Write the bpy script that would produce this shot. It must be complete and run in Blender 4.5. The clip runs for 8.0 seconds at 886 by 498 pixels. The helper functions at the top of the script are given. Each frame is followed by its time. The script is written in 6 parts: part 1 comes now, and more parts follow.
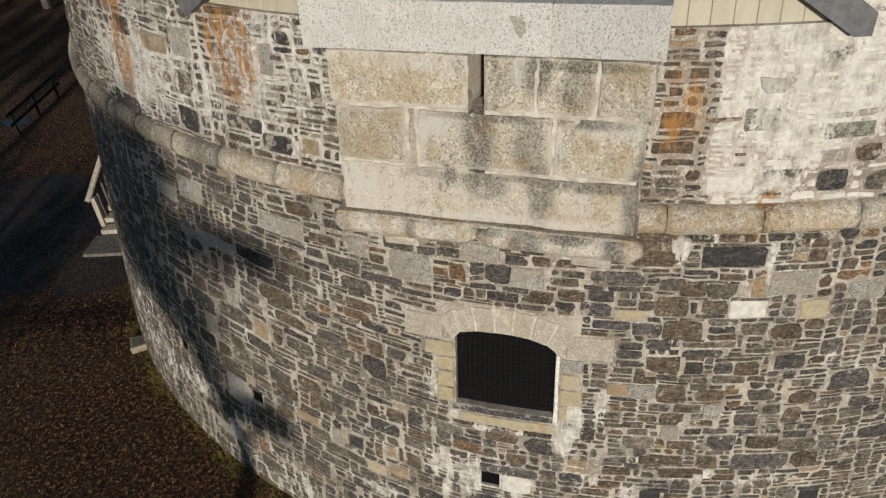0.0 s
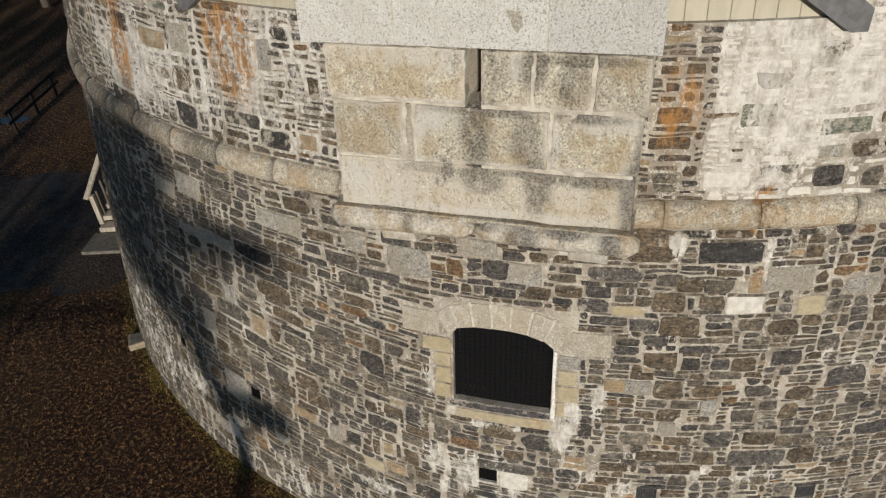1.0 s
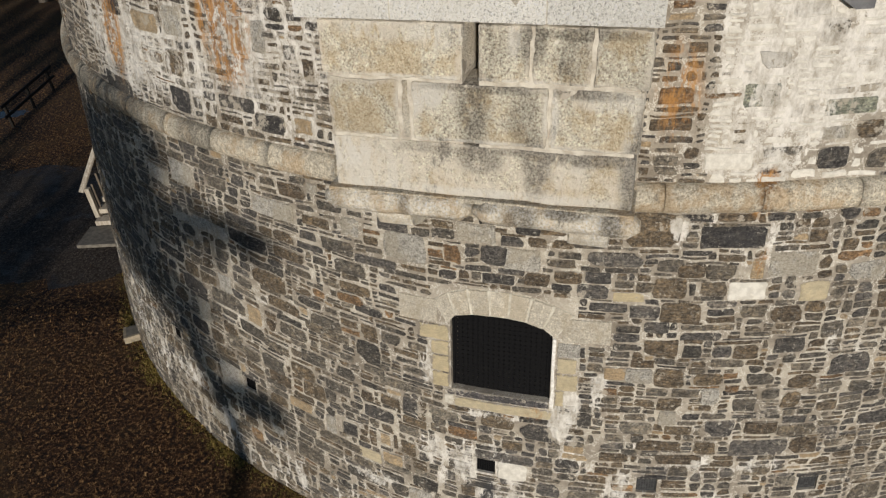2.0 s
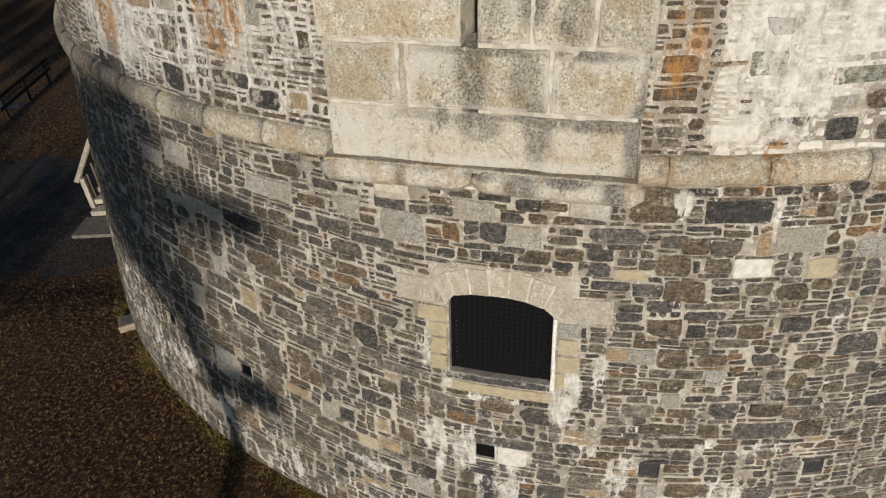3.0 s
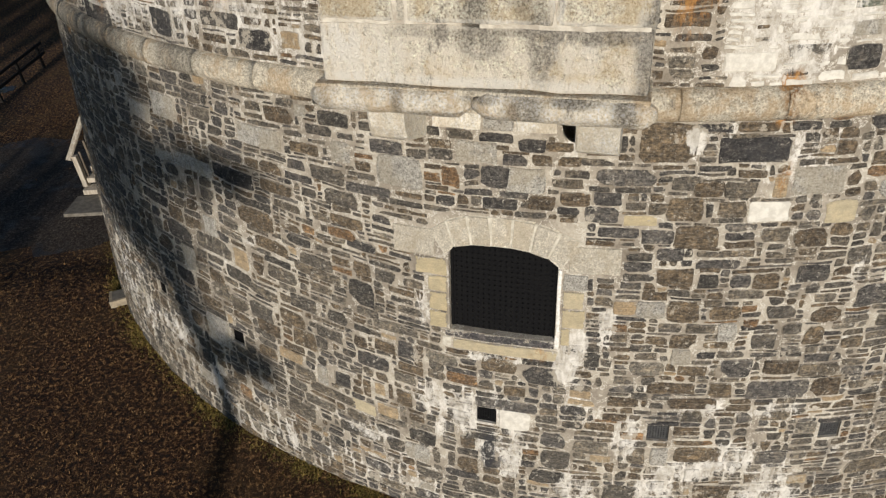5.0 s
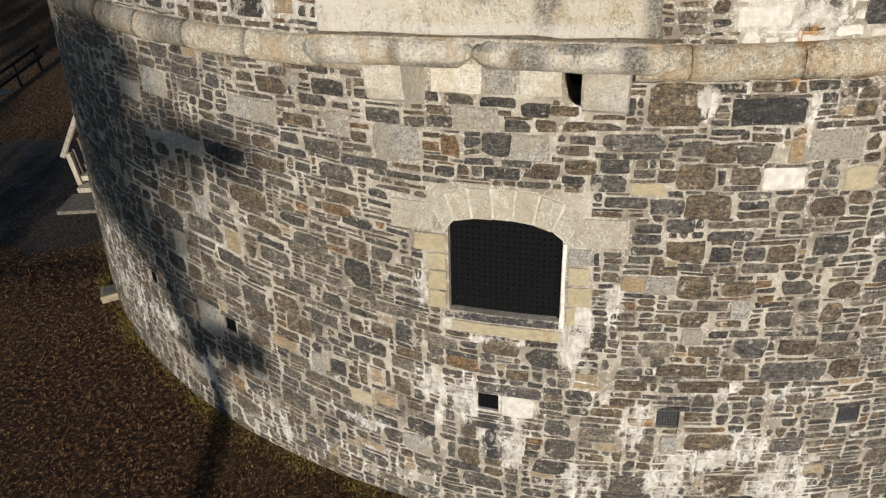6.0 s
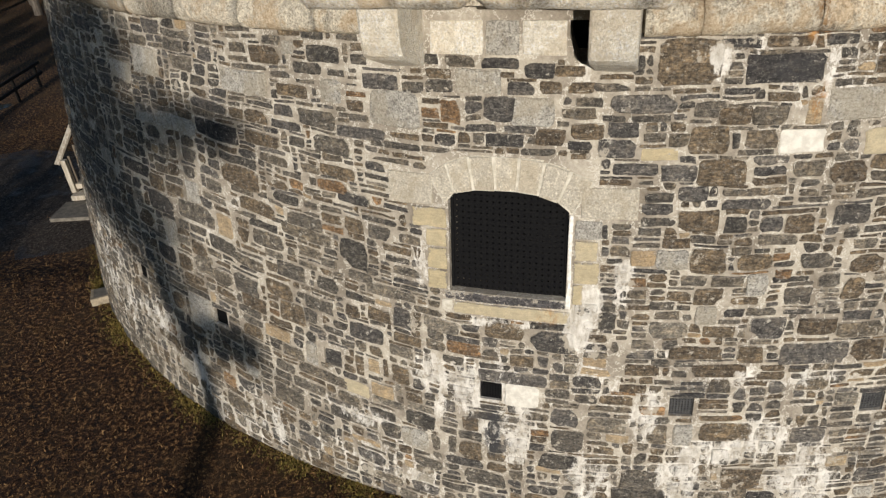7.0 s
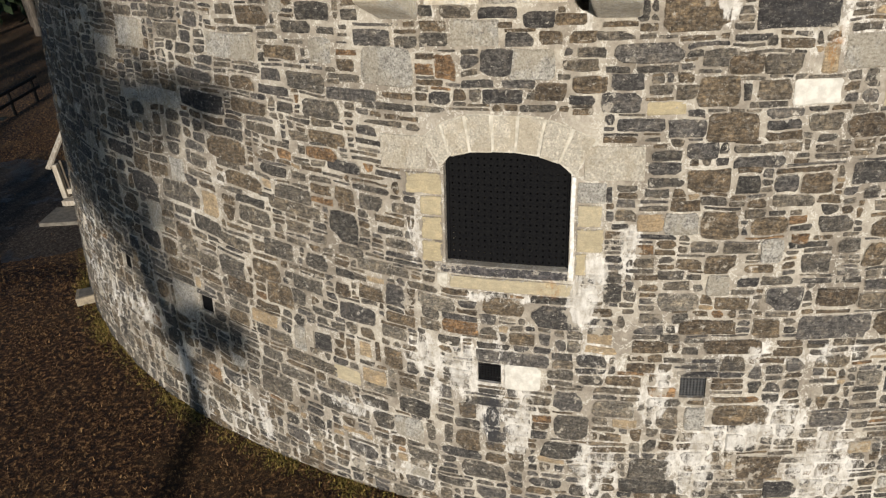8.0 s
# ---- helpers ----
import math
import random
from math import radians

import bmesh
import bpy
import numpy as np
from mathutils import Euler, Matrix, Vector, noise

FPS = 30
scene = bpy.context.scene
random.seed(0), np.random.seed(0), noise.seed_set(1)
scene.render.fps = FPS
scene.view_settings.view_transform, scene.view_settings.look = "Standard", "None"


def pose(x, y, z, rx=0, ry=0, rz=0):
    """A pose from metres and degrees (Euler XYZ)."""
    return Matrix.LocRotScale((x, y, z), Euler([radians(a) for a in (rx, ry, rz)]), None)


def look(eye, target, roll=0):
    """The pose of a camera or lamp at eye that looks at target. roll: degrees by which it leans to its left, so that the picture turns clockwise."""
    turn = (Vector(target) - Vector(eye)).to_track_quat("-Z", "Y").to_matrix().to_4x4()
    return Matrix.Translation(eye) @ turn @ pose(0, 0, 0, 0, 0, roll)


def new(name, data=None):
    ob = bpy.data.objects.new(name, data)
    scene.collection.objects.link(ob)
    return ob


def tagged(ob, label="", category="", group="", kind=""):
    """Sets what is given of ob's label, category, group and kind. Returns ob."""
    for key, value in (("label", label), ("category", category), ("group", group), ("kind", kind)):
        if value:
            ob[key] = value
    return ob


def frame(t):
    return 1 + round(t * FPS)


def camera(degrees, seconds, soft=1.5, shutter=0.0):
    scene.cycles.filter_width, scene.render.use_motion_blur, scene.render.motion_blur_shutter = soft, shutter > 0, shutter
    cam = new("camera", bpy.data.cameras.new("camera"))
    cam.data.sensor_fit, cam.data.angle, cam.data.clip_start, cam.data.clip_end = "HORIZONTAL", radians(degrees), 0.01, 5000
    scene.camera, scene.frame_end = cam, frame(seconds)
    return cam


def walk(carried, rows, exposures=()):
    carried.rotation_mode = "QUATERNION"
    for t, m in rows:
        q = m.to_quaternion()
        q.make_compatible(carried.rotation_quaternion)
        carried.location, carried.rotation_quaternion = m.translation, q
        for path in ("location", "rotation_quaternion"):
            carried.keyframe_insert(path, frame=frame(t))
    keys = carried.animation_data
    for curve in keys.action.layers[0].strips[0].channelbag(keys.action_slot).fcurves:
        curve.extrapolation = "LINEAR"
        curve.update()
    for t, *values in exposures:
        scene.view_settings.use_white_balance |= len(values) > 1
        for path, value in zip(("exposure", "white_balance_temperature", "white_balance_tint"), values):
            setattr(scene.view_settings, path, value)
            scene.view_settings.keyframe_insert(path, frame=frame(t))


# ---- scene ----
cam = camera(65.3, 8.0, soft=1.3)
METRES, EYE, TILT, LEAN, TURN = 2.88, 8.80, -35.38, 3.587, 0.0
ROWS = [
    (0.0, 0.0, 0.0, 0.0, 0.0, 0.0, -0.0),
    (0.5, 0.0042, -0.0006, -0.0106, -0.04, -0.02, -0.05),
    (1.0, 0.0059, -0.0023, -0.0142, -0.07, -0.01, -0.07),
    (1.5, 0.0102, 0.0135, -0.0298, -0.11, -0.05, -0.08),
    (3.0, 0.0164, 0.0925, -0.1382, -0.19, -0.08, -0.09),
    (3.5, 0.019, 0.1131, -0.1741, -0.21, -0.09, -0.08),
    (4.0, 0.018, 0.1346, -0.2158, -0.24, -0.1, -0.08),
    (4.5, 0.0177, 0.1664, -0.2627, -0.23, -0.12, -0.05),
    (6.0, 0.0233, 0.3122, -0.4515, -0.16, 1.29, 0.02),
    (6.5, 0.0247, 0.3705, -0.5389, -0.16, 2.6, 0.03),
    (7.0, 0.0236, 0.4304, -0.627, -0.14, 3.86, 0.08),
    (7.5, 0.0308, 0.4999, -0.7164, -0.13, 5.16, 0.09),
    (8.0, 0.0406, 0.5738, -0.8078, -0.1, 6.4, 0.13),
]
walk(cam, [(t, pose(0, 0, EYE, TILT, LEAN, TURN) @ pose(METRES * x, METRES * y, METRES * z, 90 + pitch, roll, yaw)) for t, x, y, z, yaw, pitch, roll in ROWS],
     [(0.0, -0.30), (1.5, -0.27), (3.0, -0.18), (4.5, -0.06), (6.0, 0.02), (8.0, 0.09)])

# ---- light: low winter sun behind the camera, clear sky ----
SUN_ELEVATION, SUN_X = 12.5, 0.02
to_sun = Vector((SUN_X, -1.0, 0.0)).normalized() * math.cos(radians(SUN_ELEVATION)) + Vector((0, 0, math.sin(radians(SUN_ELEVATION))))
world = bpy.data.worlds.new("world")
scene.world = world
world.use_nodes = True
wt = world.node_tree
sky = wt.nodes.new("ShaderNodeTexSky")
sky.sky_type, sky.sun_disc = "NISHITA", False
sky.sun_elevation, sky.sun_rotation = radians(SUN_ELEVATION), math.atan2(to_sun.x, to_sun.y)
sky.dust_density, sky.ozone_density = 0.3, 3.0
background = wt.nodes["Background"]
background.inputs["Strength"].default_value = 0.085
wt.links.new(sky.outputs["Color"], background.inputs["Color"])
sun = new("sun", bpy.data.lights.new("sun", "SUN"))
sun.data.energy, sun.data.angle, sun.data.color = 4.8, radians(0.53), (1.0, 0.92, 0.82)
sun.matrix_world = look((0, 0, 40), Vector((0, 0, 40)) - to_sun)

# ---- the tower's measures ----
AX, AY = 3.070, 15.525          # the tower's axis
REF = 10.656                    # radius by which arc lengths are counted
BATTER = 0.1263


def radius(z):
    return 10.9716 - BATTER * z


def on_wall(s, z, off=0.0):
    """A point of the battered wall: arc length s from the side that looks along -y, height z, off metres proud."""
    a, r = s / REF, radius(z) + off
    return (AX + r * math.sin(a), AY - r * math.cos(a), z)


BOX_TURN = radians(-16.403)
BU = Vector((math.cos(BOX_TURN), math.sin(BOX_TURN), 0))
BW = Vector((math.sin(BOX_TURN), -math.cos(BOX_TURN), 0))


def on_box(u, w, z):
    """A point in the frame of the machicolated box: u along its face, w outward from the tower's axis."""
    return Vector((AX, AY, z)) + BU * u + BW * w


def box_face(z):
    return 11.355 - 0.10 * (z - 5.79)


# ---- materials ----
class Tree:
    def __init__(self, name):
        self.mat = bpy.data.materials.new(name)
        self.mat.use_nodes = True
        self.t = self.mat.node_tree
        self.bsdf = self.t.nodes["Principled BSDF"]
        self.pos = self.node("ShaderNodeNewGeometry").outputs["Position"]

    def node(self, kind, **values):
        n = self.t.nodes.new(kind)
        for k, v in values.items():
            setattr(n, k, v)
        return n

    def put(self, value, socket):
        if hasattr(value, "links"):
            self.t.links.new(value, socket)
        else:
            if isinstance(value, tuple) and len(value) == 3 and socket.type == "RGBA":
                value = (*value, 1.0)
            socket.default_value = value

    def math(self, op, a, b=0.0, clamp=False):
        n = self.node("ShaderNodeMath", operation=op, use_clamp=clamp)
        self.put(a, n.inputs[0]), self.put(b, n.inputs[1])
        return n.outputs[0]

    def noise(self, scale, detail=4.0, rough=0.6, at=None, stretch=None, shift=0.0):
        at = at or self.pos
        if stretch or shift:
            m = self.node("ShaderNodeMapping")
            self.put(at, m.inputs["Vector"])
            m.inputs["Scale"].default_value = stretch or (1, 1, 1)
            m.inputs["Location"].default_value = (shift, shift * 0.7, shift * 0.3)
            at = m.outputs[0]
        n = self.node("ShaderNodeTexNoise")
        self.put(at, n.inputs["Vector"])
        n.inputs["Scale"].default_value, n.inputs["Detail"].default_value, n.inputs["Roughness"].default_value = scale, detail, rough
        return n.outputs[0]

    def span(self, value, a, b, lo=0.0, hi=1.0):
        n = self.node("ShaderNodeMapRange", interpolation_type="SMOOTHSTEP")
        self.put(value, n.inputs[0])
        for i, v in enumerate((a, b, lo, hi)):
            n.inputs[1 + i].default_value = v
        return n.outputs[0]

    def mix(self, fac, a, b, blend="MIX"):
        n = self.node("ShaderNodeMix", data_type="RGBA", blend_type=blend)
        self.put(fac, n.inputs[0]), self.put(a, n.inputs[6]), self.put(b, n.inputs[7])
        return n.outputs[2]

    def ramp(self, fac, stops, how="LINEAR"):
        n = self.node("ShaderNodeValToRGB")
        n.color_ramp.interpolation = how
        while len(n.color_ramp.elements) < len(stops):
            n.color_ramp.elements.new(0.5)
        for e, (p, c) in zip(n.color_ramp.elements, stops):
            e.position, e.color = p, (*c, 1.0)
        self.put(fac, n.inputs[0])
        return n.outputs[0]

    def random(self):
        a = self.node("ShaderNodeObjectInfo").outputs["Random"]
        b = self.node("ShaderNodeNewGeometry").outputs["Random Per Island"]
        return self.math("FRACT", self.math("ADD", a, b))

    def rim(self):
        """1 at a piece's edge, 0 at its middle."""
        return self.node("ShaderNodeAttribute", attribute_name="rim").outputs["Fac"]

    def blob(self, centre, size):
        v = self.node("ShaderNodeVectorMath", operation="SUBTRACT")
        self.put(self.pos, v.inputs[0])
        v.inputs[1].default_value = centre
        d = self.node("ShaderNodeVectorMath", operation="DIVIDE")
        self.put(v.outputs[0], d.inputs[0])
        d.inputs[1].default_value = size
        n = self.node("ShaderNodeVectorMath", operation="LENGTH")
        self.put(d.outputs[0], n.inputs[0])
        return self.span(n.outputs["Value"], 0.35, 1.0, 1.0, 0.0)

    def done(self, colour, rough=0.85, bump=None, strength=0.4, distance=0.01, metal=0.0, spec=0.3):
        self.put(colour, self.bsdf.inputs["Base Color"])
        self.put(rough, self.bsdf.inputs["Roughness"])
        self.put(metal, self.bsdf.inputs["Metallic"])
        self.bsdf.inputs["Specular IOR Level"].default_value = spec
        if bump is not None:
            n = self.node("ShaderNodeBump")
            n.inputs["Strength"].default_value, n.inputs["Distance"].default_value = strength, distance
            self.put(bump, n.inputs["Height"])
            self.put(n.outputs[0], self.bsdf.inputs["Normal"])
        return self.mat


# arc, height, reach along the wall, reach in height, strength: where lime has run over the wall
LIME_HIGH = (
    (-0.15, 6.6, 1.15, 1, 0.55), (0.9, 6.9, 0.8, 0.6, 0.35), (-0.6, 5.85, 0.9, 0.55, 0.22), (-8.2, 6, 1.4, 0.8, 0.18), (-5.2, 6.3, 1.4, 1.3, 0.24), (-1.3, 4.92, 0.3, 0.25, 0.14),
    (-7.3, 6.2, 2.6, 1.3, 0.23), (-0.1, 4.75, 0.7, 0.5, 0.16), (-0.65, 5.58, 0.55, 0.2, 0.22), (-1.12, 4.95, 0.1, 0.3, 0.22), (-1, 5, 0.5, 0.15, 0.19), (-2.2, 4.86, 0.1, 0.14, 0.25),
)
LIME_MIDDLE = (
    (-2.1, 2.35, 0.28, 0.65, 0.26), (-1.9, 3.1, 0.35, 0.5, 0.18), (0.3, 3.9, 0.9, 0.6, 0.08), (-1.47, 1.62, 0.22, 0.5, 0.31), (-1.8, 1.9, 0.28, 0.35, 0.26), (-1.74, 3.12, 0.16, 0.2, 0.28),
    (-2.15, 2.52, 0.18, 0.35, 0.35), (-3.65, 1.85, 0.3, 0.35, 0.28), (-5.89, 3.3, 0.25, 0.12, 0.21), (-3.8, 2.3, 0.14, 0.35, 0.25), (-0.2, 2.05, 1.2, 0.18, 0.18), (-2.02, 2.75, 0.18, 0.28, 0.3),
    (-1.72, 2.9, 0.13, 0.3, 0.25), (-3.66, 3, 0.11, 0.6, 0.24), (-2.85, 2.5, 0.6, 0.09, 0.24), (-3.2, 1.75, 0.28, 0.4, 0.2),
)
LIME_FOOT = (
    (-0.6, 0.8, 1.8, 1, 0.11), (-3, 1.5, 1, 0.8, 0.21), (-6.6, 0.5, 1.6, 0.8, 0.13), (-9.5, 1.3, 1.6, 1.2, 0.24), (-4.3, 0.5, 1.2, 0.5, 0.16), (-5.2, 0.25, 2.2, 0.5, 0.07),
    (-8.2, 0.7, 1.8, 0.8, 0.12), (-1.96, 0.75, 0.3, 0.5, 0.31), (-1.07, 0.85, 0.35, 0.55, 0.33), (0.14, 0.85, 0.45, 0.6, 0.28), (-0.35, 1.38, 0.3, 0.4, 0.26), (-2.69, 1, 0.2, 0.4, 0.31),
    (-0.75, 1.2, 0.4, 0.22, 0.28), (-4.45, 1.05, 0.5, 0.22, 0.28), (-5.65, 0.5, 0.16, 0.5, 0.26), (-7.97, 1.15, 0.7, 0.35, 0.24),
)
RUST_SPOTS = ((-5.95, 6.65, 0.46, 0.95, 2.2), (-8.3, 6.3, 0.30, 1.0, 2.2), (-1.27, 6.2, 0.24, 0.6, 0.9), (-0.42, 5.30, 0.16, 0.3, 2.0), (-0.33, 4.60, 0.08, 0.22, 0.9), (-2.42, 2.62, 0.14, 0.12, 0.7))


DAMP_SPOTS = ((-2.93, 1.2, 0.15, 0.5, 1.6), (-3.0, 1.25, 0.4, 0.2, 0.7),  (-1.0, 1.93, 0.42, 0.12, 0.8), (-0.55, 4.86, 0.4, 0.14, 0.7), (-9.0, 3.4, 0.9, 1.3, 0.5), (-7.0, 5.6, 0.8, 0.3, 0.6), (-2.8, 2.75, 0.6, 0.08, 0.4), (0.7, 1.2, 0.2, 0.5, 0.6))


class SpotGroup(Tree):
    """A node group that gives, at each place, how strongly the listed spots of the wall act there."""

    def __init__(self, name, rows):
        self.t = bpy.data.node_groups.new(name, "ShaderNodeTree")
        self.t.interface.new_socket(name="Value", in_out="OUTPUT", socket_type="NodeSocketFloat")
        self.pos = self.node("ShaderNodeNewGeometry").outputs["Position"]
        total = 0.0
        for s, z, rs, rz, k in rows:
            total = self.math("ADD", total, self.math("MULTIPLY", self.blob(on_wall(s, z), (rs, rs, rz)), k))
        self.put(total, self.node("NodeGroupOutput").inputs[0])


SPOT_GROUPS = {name: SpotGroup(name, rows) for name, rows in (("lime", LIME_HIGH + LIME_MIDDLE + LIME_FOOT), ("rust", RUST_SPOTS), ("damp", DAMP_SPOTS))}


def spots(t, name):
    return t.node("ShaderNodeGroup", node_tree=SPOT_GROUPS[name].t).outputs[0]


def weathered(t, colour, lime_at, lime_colour=(0.63, 0.605, 0.555), amount=0.92, smears=0.8, more=0.0):
    """Lays the runs of lime and rust over a colour of the wall. more: raises the chance of lime."""
    at_lime = spots(t, "lime")
    run = t.noise(2.6, 4.0, 0.6, stretch=(1.0, 1.0, 0.38))
    fine = t.noise(11.0, 6.0, 0.78, stretch=(1.0, 1.0, 0.30))
    chip = t.noise(28.0, 5.0, 0.75, stretch=(1.0, 1.0, 0.6), shift=3.7)
    level = t.math("ADD", t.math("ADD", t.math("MULTIPLY", run, 0.85), t.math("MULTIPLY", fine, 0.7)), t.math("SUBTRACT", at_lime, 0.2))
    level = t.math("ADD", level, t.math("ADD", t.math("MULTIPLY", t.math("SUBTRACT", chip, 0.5), 0.35), more))
    bare = t.span(t.noise(9.0, 6.0, 0.8, stretch=(1, 1, 0.9), shift=1.3), 0.50, 0.58, 1.0, 0.10)
    bare = t.math("MAXIMUM", bare, t.span(t.math("ADD", at_lime, t.math("MULTIPLY", t.math("SUBTRACT", fine, 0.5), 0.9)), 0.28, 0.46, 0.0, 0.9))
    lime = t.math("MULTIPLY", t.math("MULTIPLY", t.span(level, lime_at + 0.02, lime_at + 0.11), amount), bare)
    lime = t.math("MULTIPLY", lime, t.span(t.noise(6.5, 6.0, 0.75, stretch=(1, 1, 0.8), shift=11.3), 0.575, 0.605, 1.0, 0.12))
    rust = t.math("MULTIPLY", spots(t, "rust"), t.span(t.math("ADD", t.math("MULTIPLY", fine, 0.6), t.math("MULTIPLY", t.noise(16.0, 5.0, 0.75, shift=4.9), 0.4)), 0.45, 0.53))
    if smears:
        smear = t.math("MULTIPLY", t.span(t.math("ADD", t.noise(4.6, 6.0, 0.76, shift=3.1), t.math("MULTIPLY", at_lime, 0.25)), 0.61, 0.65), smears)
        colour = t.mix(smear, colour, (0.42, 0.38, 0.31))
        crumb = t.math("MULTIPLY", t.span(t.noise(15.0, 5.0, 0.8, shift=8.8), 0.61, 0.64), smears)
        colour = t.mix(crumb, colour, (0.44, 0.41, 0.35))
    damp = t.math("MULTIPLY", spots(t, "damp"), t.span(fine, 0.40, 0.52))
    colour = t.mix(t.math("MULTIPLY", damp, 0.75), colour, (0.040, 0.040, 0.042))
    coat = t.mix(1.0, lime_colour, t.ramp(t.noise(8.0, 6.0, 0.78, stretch=(1, 1, 0.5), shift=2.9), ((0.36, (0.55, 0.52, 0.47)), (0.54, (1.0, 1.0, 1.0)), (0.66, (1.18, 1.18, 1.18)))), "MULTIPLY")
    colour = t.mix(lime, colour, coat)
    rust = t.math("MULTIPLY", rust, t.span(t.noise(17.0, 5.0, 0.75, stretch=(1, 1, 0.16), shift=5.7), 0.42, 0.52, 0.2, 1.0), True)
    return t.mix(t.math("MULTIPLY", rust, 0.9), colour, t.mix(t.span(fine, 0.4, 0.6), (0.15, 0.07, 0.03), (0.42, 0.215, 0.065)))


def mortar_colour(t):
    """Sandy lime mortar: patches, grit, and paler repointed strips."""
    a, b = t.noise(2.3, 4.0, 0.6), t.noise(34.0, 6.0, 0.8)
    c = t.ramp(a, ((0.36, (0.21, 0.182, 0.145)), (0.5, (0.30, 0.266, 0.216)), (0.64, (0.43, 0.392, 0.325))))
    c = t.mix(1.0, c, t.ramp(b, ((0.34, (0.76, 0.74, 0.72)), (0.5, (1.0, 1.0, 1.0)), (0.66, (1.18, 1.18, 1.17)))), "MULTIPLY")
    ridge = t.math("ABSOLUTE", t.math("SUBTRACT", t.noise(5.0, 5.0, 0.7, shift=7.7), 0.5))
    return t.mix(t.span(ridge, 0.004, 0.016, 0.9, 0.0), c, (0.60, 0.57, 0.50)), b


def stone_material(name, stops, lime_at=0.80, grain=36.0, depth=1.0, smears=0.8, lap=1.0):
    """Split stone with mortar lapping raggedly over its edge."""
    t = Tree(name)
    base = t.ramp(t.random(), stops)
    g, m, patch = t.noise(grain, 4.0, 0.8), t.noise(11.0, 5.0, 0.7), t.noise(20.0, 6.0, 0.8, stretch=(1, 1, 2.2), shift=4.4)
    lo, hi = 1 - 0.55 * depth, 1 + 0.75 * depth
    streak = t.noise(21.0, 6.0, 0.8, stretch=(0.4, 0.4, 2.4), shift=9.1)
    base = t.mix(1.0, base, t.ramp(g, ((0.36, (lo, lo, lo)), (0.5, (1.0, 1.0, 1.0)), (0.64, (hi, hi, hi * 0.97)))), "MULTIPLY")
    base = t.mix(1.0, base, t.ramp(m, ((0.34, (1 - 0.45 * depth, 1 - 0.45 * depth, 1 - 0.44 * depth)), (0.5, (1.0, 1.0, 1.0)), (0.66, (1 + 0.75 * depth, 1 + 0.64 * depth, 1 + 0.46 * depth)))), "MULTIPLY")
    base = t.mix(1.0, base, t.ramp(streak, ((0.38, (1 - 0.42 * depth, 1 - 0.42 * depth, 1 - 0.42 * depth)), (0.5, (1.0, 1.0, 1.0)), (0.62, (1 + 0.5 * depth, 1 + 0.48 * depth, 1 + 0.44 * depth)))), "MULTIPLY")
    base = t.mix(t.math("MULTIPLY", t.span(patch, 0.54, 0.62), 0.45 * depth), base, (0.26, 0.245, 0.215))
    fleck = t.span(t.noise(48.0, 3.0, 0.7, shift=6.1), 0.60, 0.66)
    base = t.mix(t.math("MULTIPLY", fleck, 0.28 * depth), base, (0.34, 0.325, 0.29))
    soil, grit = mortar_colour(t)
    ragged = t.math("ADD", t.math("MULTIPLY", t.math("SUBTRACT", t.noise(24.0, 5.0, 0.75, shift=1.9), 0.5), 1.2), t.math("MULTIPLY", t.math("SUBTRACT", t.noise(3.1, 3.0, 0.6, shift=8.3), 0.5), 1.1))
    edge = t.math("MULTIPLY", t.span(t.math("ADD", t.math("MULTIPLY", t.rim(), 0.85), ragged), 0.74, 0.84), lap)
    base = t.mix(edge, base, soil)
    base = weathered(t, base, lime_at, smears=smears, more=t.math("MULTIPLY", edge, 0.10))
    return t.done(base, 0.8, t.math("ADD", g, t.math("ADD", t.math("MULTIPLY", m, 2.0), streak)), 0.8, 0.016)


def mortar_material():
    t = Tree("mortar")
    c, grit = mortar_colour(t)
    c = weathered(t, c, 0.70, smears=0.0)
    return t.done(c, 0.92, grit, 0.7, 0.014)


